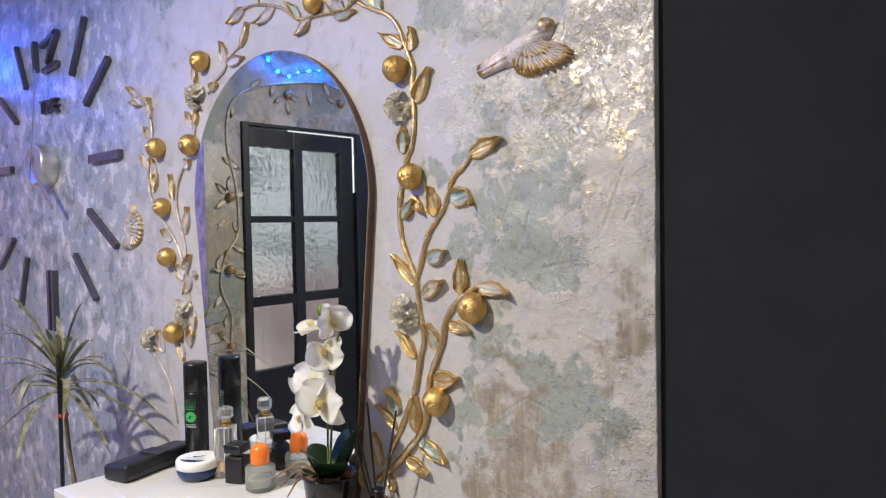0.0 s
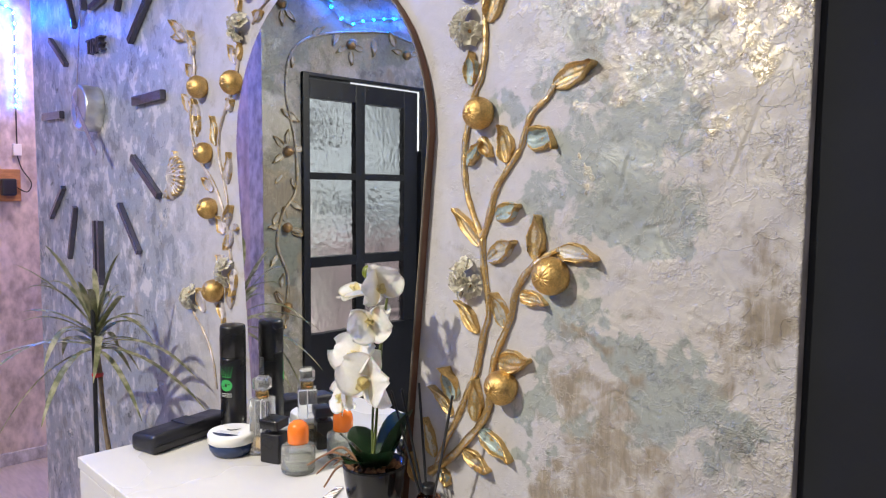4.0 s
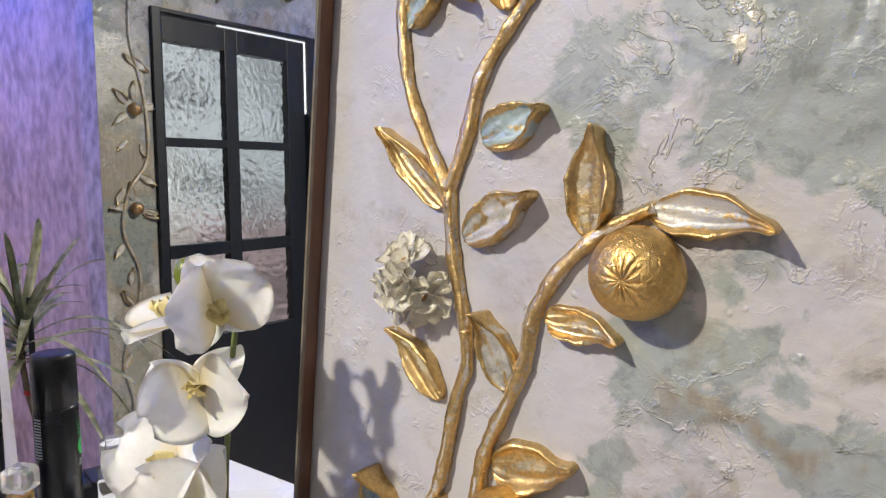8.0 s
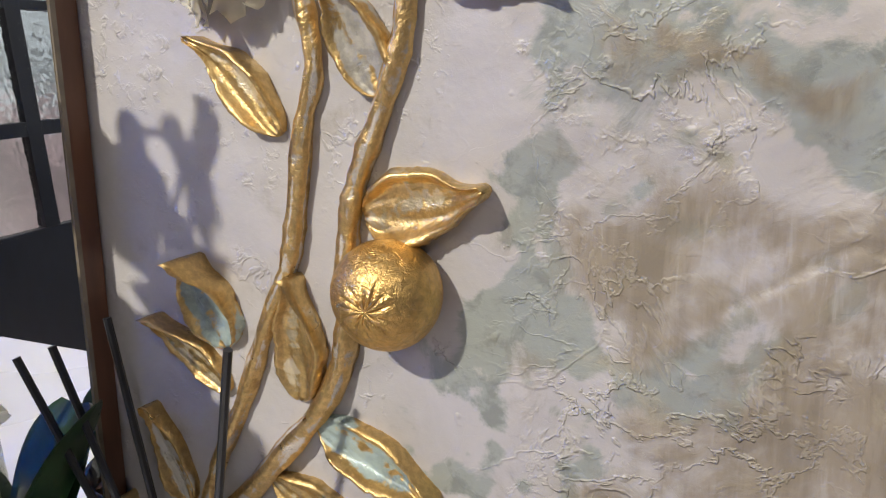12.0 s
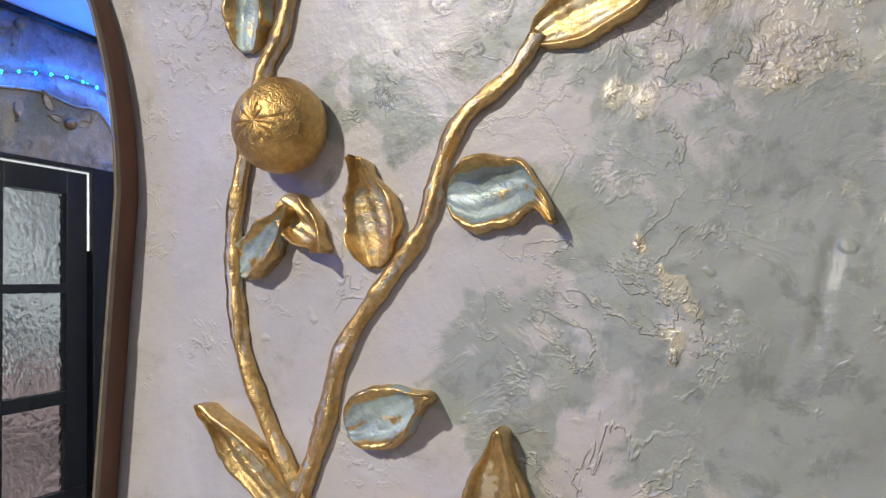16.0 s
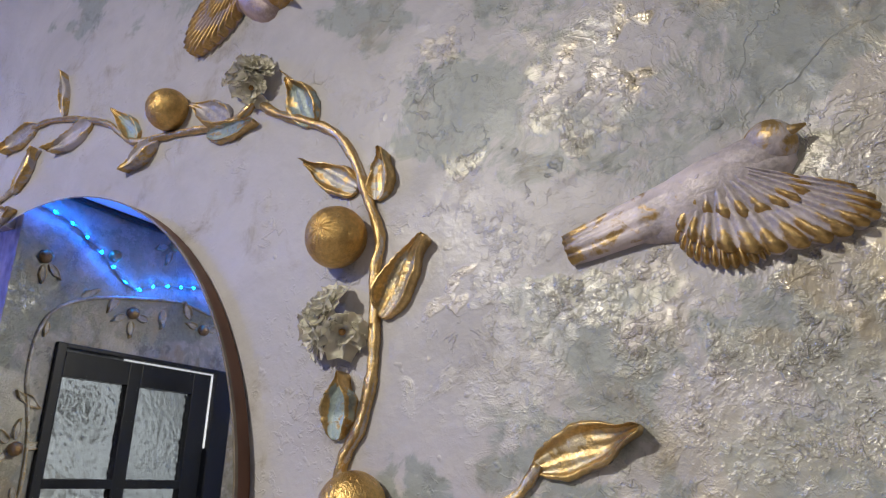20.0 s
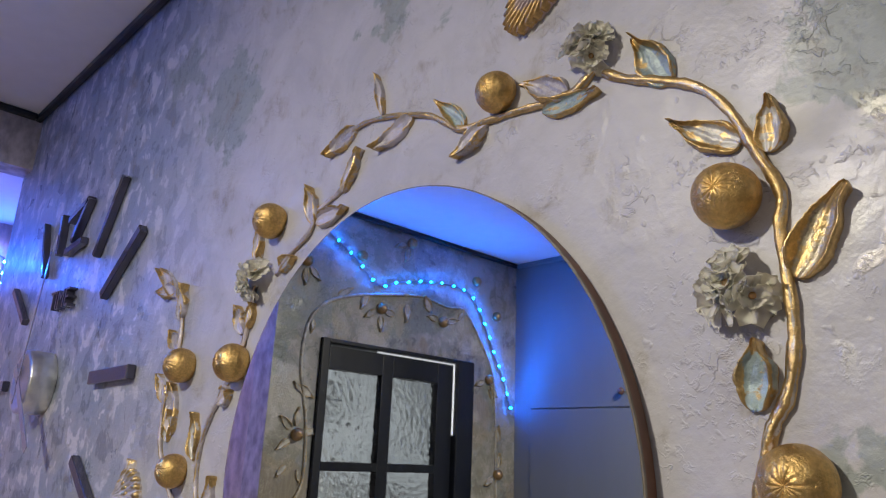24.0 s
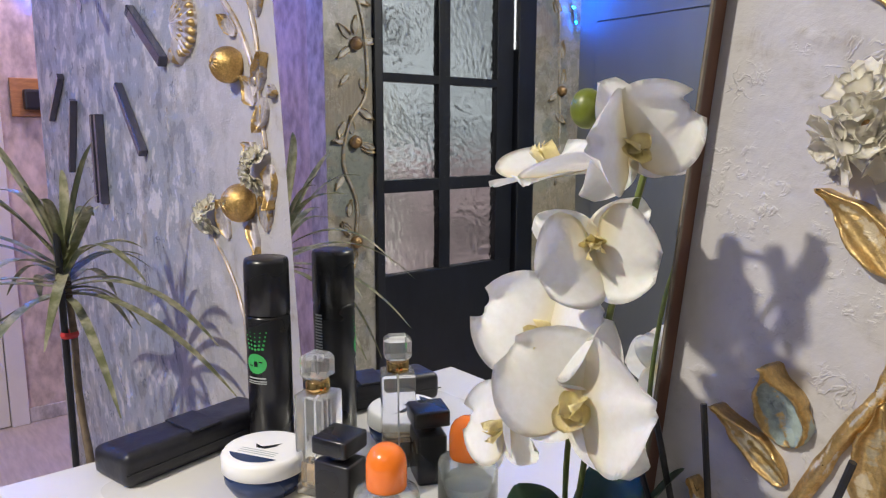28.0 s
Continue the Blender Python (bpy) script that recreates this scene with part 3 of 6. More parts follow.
structure("trim_door_wall", box(XL + 0.004, XL + 0.022, YB + 0.018, DW0, CEIL - 0.022, CEIL - 0.001, 0.003, 1), BLACK_TRIM, "narrow dark ceiling trim")
structure("trim_header", box(-2.19, -2.172, DW0, -0.022, CEIL - 0.022, CEIL - 0.001, 0.003, 1), BLACK_TRIM, "narrow dark ceiling trim")


# ---- the mirror ----
MX, MZ, MW, MR, MBOT = -0.4145, 1.592, 0.308, 0.319, 0.952      # centre, half width, rise of the arch, foot
def mirror_outline(grow=0.0, n=48):
    pts = [(MX + (MW + grow) * math.cos(a), MZ + (MR + grow) * math.sin(a)) for a in np.linspace(0, math.pi, n)]
    for k in range(1, 13):
        s = k / 12
        pts.append((MX - (MW + grow) + 0.063 * s, MZ + (MBOT - MZ) * s))
    for k in range(12, 0, -1):
        s = k / 12
        pts.append((MX + (MW + grow) - 0.063 * s, MZ + (MBOT - MZ) * s))
    return pts


def slab(outline, y0, y1, bev=0.0):
    bm = bmesh.new()
    f0 = bm.faces.new([bm.verts.new((x, y0, z)) for x, z in outline])
    bm.normal_update()
    r = bmesh.ops.extrude_face_region(bm, geom=[f0])
    for vtx in [g for g in r["geom"] if isinstance(g, bmesh.types.BMVert)]:
        vtx.co.y = y1
    bmesh.ops.recalc_face_normals(bm, faces=bm.faces)
    return bm


mirror = thing("wall_mirror", (0, 0, 0), "tall arched mirror on a dark brown backing board against the wall", "mirror")
part("backing_board", slab(mirror_outline(0.0), -0.003, -0.0158), BROWN_EDGE, mirror, "dark brown board edge")
part("glass_edge", slab(mirror_outline(0.0002), -0.0160, -0.0191), GLASS_EDGE, mirror, "pale ground edge of the glass")
part("glass", slab(mirror_outline(-0.0012), -0.0192, -0.0196), MIRROR, mirror, "clear silvered mirror glass")


# ---- the door seen in the mirror ----
def hammered_pane(y0, y1, z0, z1, step=0.0052):
    """A pane whose room side is beaten into shallow upright dimples, flat at the back."""
    ys, zs_ = np.linspace(y0, y1, int((y1 - y0) / step) + 1), np.linspace(z0, z1, int((z1 - z0) / step) + 1)
    Y, Z = np.meshgrid(ys, zs_)
    rnd = np.random.RandomState(int(z0 * 100) + int(-y0 * 1000))
    count = int((y1 - y0) * (z1 - z0) / 0.00020)
    cy, cz, depth = rnd.uniform(y0, y1, count), rnd.uniform(z0, z1, count), rnd.uniform(0.5, 1.0, count)
    dent = np.zeros_like(Y)
    for p, q, k in zip(cy, cz, depth):
        near = np.exp(-((Y - p) / 0.0058) ** 2 - ((Z - q) / 0.0092) ** 2)
        dent = np.maximum(dent, k * near)
    X = -0.0225 - 0.0056 * dent
    bm = bmesh.new()
    front = [[bm.verts.new((X[i, j], Y[i, j], Z[i, j])) for j in range(len(ys))] for i in range(len(zs_))]
    for a, c in zip(front, front[1:]):
        for j in range(len(ys) - 1):
            bm.faces.new((a[j], a[j + 1], c[j + 1], c[j]))
    back = [bm.verts.new(p) for p in ((-0.030, y0, z0), (-0.030, y1, z0), (-0.030, y1, z1), (-0.030, y0, z1))]
    bm.faces.new(back[::-1])
    return bm


door = thing("panel_door", (XL, 0, 0), "black door with six hammered glass panes, slightly ajar", "door")
fr = box(-0.10, 0.02, DY0, DY0 + 0.108, 0, DTOP, 0.004, 1)
part("door_frame", add_box(add_box(fr, -0.10, 0.02, DY1 - 0.035, DY1, 0, DTOP, bev=0.004), -0.10, 0.02, DY0 + 0.108, DY1 - 0.035, DTOP - 0.018, DTOP, bev=0.004), DOOR_BLACK, door)
LY0, LY1 = -1.868, -1.166             # leaf, in y
gy = [(-1.772, -1.509), (-1.450, -1.178)]
gz = [(0.80, 1.128), (1.178, 1.555), (1.588, 1.940)]
leaf = part("door_leaf", box(-0.045, -0.005, LY0, LY1 + 0.03, 0.01, 0.80, 0.003, 1), DOOR_BLACK, door)
bm = leaf.data
bmx = bmesh.new()
bmx.from_mesh(bm)
stiles = [(LY0, gy[0][0]), (gy[0][1], gy[1][0]), (gy[1][1], LY1 + 0.03)]
for a, c in stiles:
    add_box(bmx, -0.045, -0.005, a, c, 0.80, 2.03, bev=0.003)
for a, c in gy:
    for z0, z1 in ((1.128, 1.178), (1.555, 1.588), (1.940, 2.03)):
        add_box(bmx, -0.0445, -0.0055, a, c, z0, z1, bev=0.002)
bmx.to_mesh(bm)
bmx.free()
for a, c in gy:
    for z0, z1 in gz:
        pane = part("pane", hammered_pane(a, c, z0, z1), HAMMERED, door, "clear hammered glass", True)
        pane.visible_shadow = False
# Thin glowing slivers set in the gap imitate light leaking past the leaf.
gap = box(-0.012, -0.003, DY0 + 0.1085, LY0 - 0.0005, 1.72, 2.036)
part("glowing_gap_strip", add_box(gap, -0.012, -0.003, LY0, -1.42, 2.0305, 2.0365), GAP_GLOW, door, "glowing strip in place of light leaking round the ajar door")
# Glowing panel behind the panes; no lamp lights this room.
structure("room_backdrop", box(XL - 1.00, XL - 0.98, -3.58, DW0 - 0.12, 0, CEIL), BEYOND_GLOW, "self-glowing backdrop in place of the lit room beyond the door")


# ---- the dresser ----
TOP = 0.970
DX0, DX1, DYF = -0.765, -0.018, -0.352
dresser = thing("dresser", (0, 0, 0), "white lacquered chest of drawers standing against the wall", "dresser")
part("top_panel", box(DX0, DX1, DYF, -0.010, TOP - 0.022, TOP, 0.0025, 2), WHITE_LAQ, dresser)
part("side_panel", box(DX0 + 0.003, DX0 + 0.021, DYF + 0.022, -0.012, 0.03, TOP - 0.0225, 0.001, 1), WHITE_LAQ, dresser)
part("side_panel", box(DX1 - 0.021, DX1 - 0.003, DYF + 0.022, -0.012, 0.03, TOP - 0.0225, 0.001, 1), WHITE_LAQ, dresser)
part("back_panel", box(DX0 + 0.021, DX1 - 0.021, -0.020, -0.013, 0.03, TOP - 0.0225), WHITE_LAQ, dresser)
for k in range(4):
    z0 = 0.05 + k * 0.2245
    part("drawer_front", box(DX0 + 0.002, DX1 - 0.002, DYF + 0.003, DYF + 0.021, z0, z0 + 0.2205, 0.002, 2), WHITE_LAQ, dresser)
part("plinth", box(DX0 + 0.02, DX1 - 0.02, DYF + 0.05, -0.03, 0.0, 0.05), WHITE_LAQ, dresser)


# ---- gilded relief: materials ----
def gilt(name, inner, inner_metal, gold=(0.66, 0.46, 0.195), rough=0.36, bias=0.0, wrinkle=0.0, relief=0.0015, tarnish=0.45):
    """Gold paint, heavier along the raised rims, rubbed thin over a plaster colour inside."""
    m, t, b = material(name)
    v = coords(t)
    rim = attribute(t, "rim")
    n1, n2 = noise_tex(t, v, 70, 6, 0.65, 0.5), noise_tex(t, v, 300, 4, 0.6)
    patch = noise_tex(t, v, 24, 3, 0.5, 0.3)
    worn = ramp(t, arith(t, "ADD", arith(t, "SUBTRACT", rim, bias), arith(t, "MULTIPLY", arith(t, "SUBTRACT", n1, 0.5), 1.9)), 0.26, 0.52)
    g = mixc(t, ramp(t, n2, 0.35, 0.7), tuple(c * 0.75 for c in gold), gold)
    g = mixc(t, ramp(t, n1, 0.56, 0.72, 0, tarnish), g, (gold[0] * 0.42, gold[1] * 0.34, gold[2] * 0.25))
    g = mixc(t, ramp(t, patch, 0.55, 0.72, 0, 0.35), g, tuple(c * 0.6 for c in gold))
    c = mixc(t, ramp(t, n2, 0.35, 0.7), tuple(q * 0.70 for q in inner), inner)
    c = mixc(t, ramp(t, patch, 0.40, 0.62), c, tuple(min(1, q * 1.35) for q in inner))
    t.links.new(mixc(t, worn, c, g), b.inputs["Base Color"])
    t.links.new(ramp(t, worn, 0, 1, inner_metal, 0.95), b.inputs["Metallic"])
    t.links.new(ramp(t, n1, 0.3, 0.75, rough - 0.09, rough + 0.16), b.inputs["Roughness"])
    h = arith(t, "ADD", n1, arith(t, "MULTIPLY", n2, 0.4))
    if wrinkle:
        w = arith(t, "ABSOLUTE", arith(t, "SUBTRACT", noise_tex(t, v, 210, 3, 0.6, 0.8), 0.5))
        h = arith(t, "ADD", h, arith(t, "MULTIPLY", ramp(t, w, 0.0, 0.10), wrinkle))
    bump(t, b, h, 0.8, relief)
    return m


LEAF_GOLD = gilt("gilt_leaf", (0.54, 0.46, 0.31), 0.5, (0.72, 0.51, 0.225), bias=-0.22)
LEAF_BLUE = gilt("gilt_leaf_blue", (0.30, 0.37, 0.36), 0.15, bias=0.14, tarnish=0.6)
LEAF_PALE = gilt("gilt_leaf_pale", (0.44, 0.42, 0.37), 0.2, bias=0.04, tarnish=0.6)
LEAF_FAINT = gilt("faint_gilt_leaf", (0.42, 0.39, 0.42), 0.1, bias=0.42)
STEM_GOLD = gilt("gilt_stem", (0.50, 0.46, 0.41), 0.35, (0.74, 0.52, 0.23), 0.36, bias=-0.14, relief=0.0022, tarnish=0.6)
STEM_FAINT = gilt("faint_gilt_stem", (0.46, 0.41, 0.40), 0.2, (0.64, 0.46, 0.22), bias=0.28)
BIRD_FAINT = gilt("faint_gilt_bird", (0.46, 0.42, 0.42), 0.1, (0.60, 0.43, 0.20), 0.42, bias=0.12)
FRUIT_GOLD = gilt("gilt_fruit", (0.58, 0.35, 0.15), 0.9, (0.74, 0.49, 0.18), 0.37, wrinkle=0.22, relief=0.0010, tarnish=0.25)
BIRD_MAT = gilt("gilt_bird", (0.55, 0.49, 0.49), 0.1, (0.62, 0.43, 0.18), 0.42, bias=0.12)
BIRD_BROWN = gilt("gilt_brown_bird", (0.44, 0.34, 0.33), 0.25, (0.60, 0.40, 0.17), 0.40)
BRONZE_DIM = gilt("dim_bronze", (0.24, 0.20, 0.16), 0.3, (0.44, 0.29, 0.14), 0.42)
STUCCO_DIM = gilt("dim_stucco", (0.31, 0.30, 0.27), 0.1, (0.50, 0.40, 0.24), 0.45, bias=0.25)
IVORY = simple("ivory_petal_paint", (0.97, 0.92, 0.80), 0.55, var=0.06, scale=120, bumpy=0.2, dist=0.001)


def smooth(v, lo, hi):
    q = min(1, max(0, (v - lo) / (hi - lo)))
    return q * q * (3 - 2 * q)


def on_wall(x, z, angle, out=0.0):
    """Pose on the decorated wall: local x along the angle (degrees from +x to up), local z out of the wall."""
    a = radians(angle)
    ex, ez = Vector((math.cos(a), 0, math.sin(a))), Vector((0, -1, 0))
    ey = ez.cross(ex)
    return Matrix(((ex.x, ey.x, ez.x, x), (ex.y, ey.y, ez.y, -out), (ex.z, ey.z, ez.z, z), (0, 0, 0, 1)))


def on_door_wall(y, z, angle, out=0.0):
    return pose(XL, 0, 0, 0, 0, 90) @ on_wall(y, z, angle, out)


def leaf_bm(length, width, seed, cup=1.0, curl=0.0, bend=0.0, nu=30, nv=20, hook=None):
    """A hand-modelled shell of a leaf: a thick rolled rim round a hollow, one side higher, drawn out into a crooked tip."""
    rnd = random.Random(seed)
    bm = bmesh.new()
    lay = bm.verts.layers.float.new("rim")
    ph = [rnd.uniform(0, 6.3) for _ in range(6)]
    belly, tall = rnd.uniform(0.66, 0.86), rnd.choice((-1, 1)) * rnd.uniform(0.25, 0.6)
    crook = rnd.uniform(-0.07, 0.07) if hook is None else hook
    jag = [[rnd.uniform(-1, 1) for _ in range(nu + 1)] for _ in (0, 1)]
    size = min(1.25, max(0.6, width / 0.028))
    grid = []
    for i in range(nu + 1):
        u = i / nu
        body = math.sin(math.pi * min(1, (0.006 + 0.994 * u) ** belly)) ** 0.66
        body *= 1 - 0.42 * smooth(u, 0.62, 0.86) * (1 - smooth(u, 0.9, 1.0))
        half = 0.5 * width * (body + 0.05)
        side = bend * length * u * u + crook * length * max(0.0, (u - 0.66) / 0.34) ** 2
        row = []
        for j in range(nv + 1):
            q = -1 + 2 * j / nv
            s = math.copysign(abs(q) ** 0.8, q)
            k = 0 if s < 0 else 1
            edge = 1 + 0.07 * math.sin(7 * u + ph[k]) + 0.035 * math.sin(19 * u + ph[2 + k]) + 0.03 * jag[k][i]
            y = half * s * (edge if abs(s) > 0.3 else 1) + side
            wide = 0.15 + 0.07 * math.sin(6 * u + ph[2 + k])
            lip = math.exp(-((abs(s) - 0.80) / wide) ** 2)
            high = (1 + tall * (1 if s > 0 else -1)) * (0.75 + 0.35 * math.sin(5 * u + ph[4 + k])) * smooth(u, -0.05, 0.22)
            z = 0.0026 + cup * size * (0.0066 * lip * high + 0.0030 * abs(s) ** 3 * smooth(u, 0.0, 0.3) + 0.0042 * smooth(u, 0.70, 0.92) * (1 - s * s))
            z += 0.0006 * math.sin(11 * s + ph[0] + 2.6 * math.sin(4 * u + ph[1])) * (1 - abs(s)) + curl * u ** 3
            z += 0.0007 * jag[k][i] * lip
            if abs(s) > 0.97:
                z -= 0.0040 * size * smooth(u, 0.0, 0.2)
            vt = bm.verts.new((length * u, y, z))
            vt[lay] = min(1.0, 0.10 + 0.95 * lip * (0.55 + 0.45 * min(1, high)) + 0.25 * (abs(s) > 0.95) + 0.75 * smooth(u, 0.74, 0.88) + 0.42 * math.sin(3.4 * s + ph[3] + 0.9 * math.sin(3 * u + ph[5])) ** 4 + 0.25 * jag[k][i] * (1 - abs(s)))
            row.append(vt)
        grid.append(row)
    for a, c in zip(grid, grid[1:]):
        for j in range(nv):
            bm.faces.new((a[j], c[j], c[j + 1], a[j + 1]))
    border = [r[0] for r in grid] + grid[-1][1:] + [r[-1] for r in grid[-2::-1]] + grid[0][-2:0:-1]
    low = []
    for vt in border:
        q = bm.verts.new((vt.co.x * 0.97 + length * 0.012, vt.co.y * 0.90, min(-0.003, vt.co.z - 0.009)))
        q[lay] = 0.8
        low.append(q)
    n = len(border)
    for k in range(n):
        bm.faces.new((border[k], border[(k + 1) % n], low[(k + 1) % n], low[k]))
    bm.normal_update()
    bmesh.ops.recalc_face_normals(bm, faces=bm.faces)
    return bm


def catmull(points, per=7):
    pts = [Vector(p) for p in points]
    pts = [2 * pts[0] - pts[1]] + pts + [2 * pts[-1] - pts[-2]]
    out = []
    for a, b, c, d in zip(pts, pts[1:], pts[2:], pts[3:]):
        for k in range(per):
            s = k / per
            out.append(0.5 * ((2 * b) + (c - a) * s + (2 * a - 5 * b + 4 * c - d) * s * s + (3 * b - a - 3 * c + d) * s ** 3))
    out.append(pts[-2])
    return out


def tube(points, radius, taper=1.0, segs=14, knobby=0.17, seed=1, flat=1.0, out=Vector((0, -1, 0)), twist=0.16):
    """A stem along 3D points, pinched into long uneven ridges that turn slowly; radius falls to radius * taper."""
    rnd = random.Random(seed)
    bm = bmesh.new()
    lay = bm.verts.layers.float.new("rim")
    rings, n = [], len(points)
    ph = [rnd.uniform(0, 6.3) for _ in range(4)]
    for k, p in enumerate(points):
        d = (points[min(k + 1, n - 1)] - points[max(k - 1, 0)]).normalized()
        side = d.cross(out)
        side = side.normalized() if side.length > 1e-4 else Vector((1, 0, 0))
        up = side.cross(d)
        r = radius * (1 + (taper - 1) * k / max(1, n - 1)) * (1 + knobby * (0.55 * math.sin(0.83 * k + ph[0]) + 0.35 * math.sin(2.1 * k + ph[1]) + 0.35 * rnd.uniform(-1, 1)))
        ring = []
        for i in range(segs):
            a = 2 * math.pi * i / segs
            crest = 0.6 * math.sin(4 * a + twist * k + ph[2] + 0.8 * math.sin(0.4 * k)) + 0.4 * math.sin(7 * a - 0.5 * twist * k + ph[3])
            vt = bm.verts.new(p + (side * math.cos(a) + up * math.sin(a) * flat) * r * (1 + knobby * 0.95 * crest))
            vt[lay] = 0.5 + 0.5 * crest
            ring.append(vt)
        rings.append(ring)
    for a, c in zip(rings, rings[1:]):
        for i in range(segs):
            bm.faces.new((a[i], a[(i + 1) % segs], c[(i + 1) % segs], c[i]))
    bm.faces.new(rings[0][::-1])
    bm.faces.new(rings[-1])
    bmesh.ops.recalc_face_normals(bm, faces=bm.faces)
    return bm


def fruit_bm(radius, seed):
    """A round fruit with crimped creases that run into its navel, the navel on +z."""
    rnd = random.Random(seed)
    bm = bmesh.new()
    lay = bm.verts.layers.float.new("rim")
    nt, nphi = 34, 104
    count = rnd.choice((13, 14, 15))
    ph = [rnd.uniform(0, 6.3) for _ in range(3)]
    reach = [rnd.uniform(0.26, 0.66) for _ in range(count)]
    top = bm.verts.new((0, 0, radius * 0.93))
    top[lay] = 0.9
    rings = []
    for i in range(1, nt):
        th = math.pi * (i / nt) ** 1.25
        ring = []
        for j in range(nphi):
            a = 2 * math.pi * j / nphi
            f = (count * (a + 0.10 * math.sin(3 * a + ph[0]) + 0.06 * math.sin(7 * th + ph[1])) / (2 * math.pi)) % count
            d = abs(f - math.floor(f) - 0.5) * 2
            groove = smooth(d, 0.45, 1.0) * math.exp(-(th / (reach[int(round(f)) % count])) ** 4) * smooth(th, 0.02, 0.12)
            pad = (1 - d * d) * math.exp(-((th - 0.30) / 0.20) ** 2)
            r = radius * (1 - 0.045 * math.exp(-(th / 0.11) ** 2) - 0.042 * groove + 0.014 * pad + 0.010 * math.sin(3 * a + ph[2]) * math.sin(th) + 0.004 * rnd.uniform(-1, 1) * (th < 0.8))
            vt = bm.verts.new((r * math.sin(th) * math.cos(a), r * math.sin(th) * math.sin(a), r * math.cos(th) * 0.96))
            vt[lay] = 0.66 + 0.26 * math.cos(th) - 0.35 * groove
            ring.append(vt)
        rings.append(ring)
    end = bm.verts.new((0, 0, -radius * 0.96))
    for j in range(nphi):
        bm.faces.new((top, rings[0][j], rings[0][(j + 1) % nphi]))
        bm.faces.new((end, rings[-1][(j + 1) % nphi], rings[-1][j]))
    for a, c in zip(rings, rings[1:]):
        for j in range(nphi):
            bm.faces.new((a[j], c[j], c[(j + 1) % nphi], a[(j + 1) % nphi]))
    bmesh.ops.recalc_face_normals(bm, faces=bm.faces)
    return bm


def flower_parts(name, m, size, seed, parent, mat=None):
    """A tight cluster of ragged little blossoms on the pose m (local z outwards), each with a small gilt eye."""
    rnd = random.Random(seed)
    bm = bmesh.new()
    eyes = []
    turn = rnd.uniform(0, 360)
    florets = [(turn + 120 * k + rnd.uniform(-18, 18), 0.24, 44, 0.72) for k in range(3)] + [(turn + 60 + rnd.uniform(-20, 20), 0.05, 12, 0.66)]
    for az0, off, lean, scale in florets:
        fm = m @ pose(0, 0, 0, 0, 0, az0) @ pose(off * size, 0, size * (0.14 if off > 0.1 else 0.24), 0, lean, 0)
        eyes.append(fm)
        for ring, (count, tilt, ln) in enumerate(((8, 8, 0.56), (6, 34, 0.36))):
            for k in range(count):
                az = 360 * k / count + rnd.uniform(-16, 16) + 21 * ring
                tl, length, wd = tilt + rnd.uniform(-13, 13), size * scale * ln * rnd.uniform(0.85, 1.18), size * scale * 0.38 * rnd.uniform(0.85, 1.2)
                pm = fm @ pose(0, 0, 0, 0, 0, az) @ pose(0, 0, 0, 0, -tl, 0)
                rows = []
                for i in range(5):
                    u = i / 4
                    row = []
                    for j in range(6):
                        q = -1 + j / 2.5
                        w = wd * 0.5 * (0.35 + 1.1 * u - 0.45 * u * u)
                        z = 0.20 * wd * q * q + 0.16 * length * u * u + rnd.uniform(-0.05, 0.05) * wd * u
                        row.append(bm.verts.new(pm @ Vector((length * u - (0.16 * q * q + rnd.uniform(0, 0.22)) * length * (i == 4), w * q, z))))
                    rows.append(row)
                for a, c in zip(rows, rows[1:]):
                    for j in range(5):
                        bm.faces.new((a[j], c[j], c[j + 1], a[j + 1]))
    bmesh.ops.solidify(bm, geom=bm.faces[:], thickness=0.0009)
    bmesh.ops.recalc_face_normals(bm, faces=bm.faces)
    fl = part(name, bm, mat or IVORY, parent, "ivory cluster of ragged blossoms", True)
    for fm in eyes:
        eye = bmesh.new()
        bmesh.ops.create_icosphere(eye, subdivisions=2, radius=size * 0.052)
        bmesh.ops.transform(eye, matrix=fm @ pose(0, 0, size * 0.035), verts=eye.verts)
        part("eye", eye, FRUIT_GOLD, fl, "gilt centre", True)
    return fl


def put_leaf(parent, base, tip, width, mat, seed, cup=1.0, curl=0.0, bend=0.0, place=on_wall, lift=0.0, hook=None):
    d = (tip[0] - base[0], tip[1] - base[1])
    bm = leaf_bm(math.hypot(*d), width, seed, cup, curl, bend, hook=hook)
    bmesh.ops.transform(bm, matrix=place(base[0], base[1], math.degrees(math.atan2(d[1], d[0])), 0.002 + lift), verts=bm.verts)
    return part("leaf", bm, mat, parent, "", True)


def put_fruit(parent, x, z, r, seed, tilt=(3, -3), place=on_wall, mat=None):
    bm = fruit_bm(r, seed)
    bmesh.ops.transform(bm, matrix=place(x, z, 0, r * 0.58) @ pose(0, 0, 0, tilt[0], tilt[1], seed * 40), verts=bm.verts)
    return part("fruit", bm, mat or FRUIT_GOLD, parent, "gilt round fruit", True)


def put_stem(parent, pts, radius, taper=0.8, seed=1, sink=0.55, mat=None, per=7):
    path = catmull([(x, -radius * sink - 0.001, z) for x, z in pts], per)
    return part("stem", tube(path, radius, taper, seed=seed), mat or STEM_GOLD, parent, "", True)


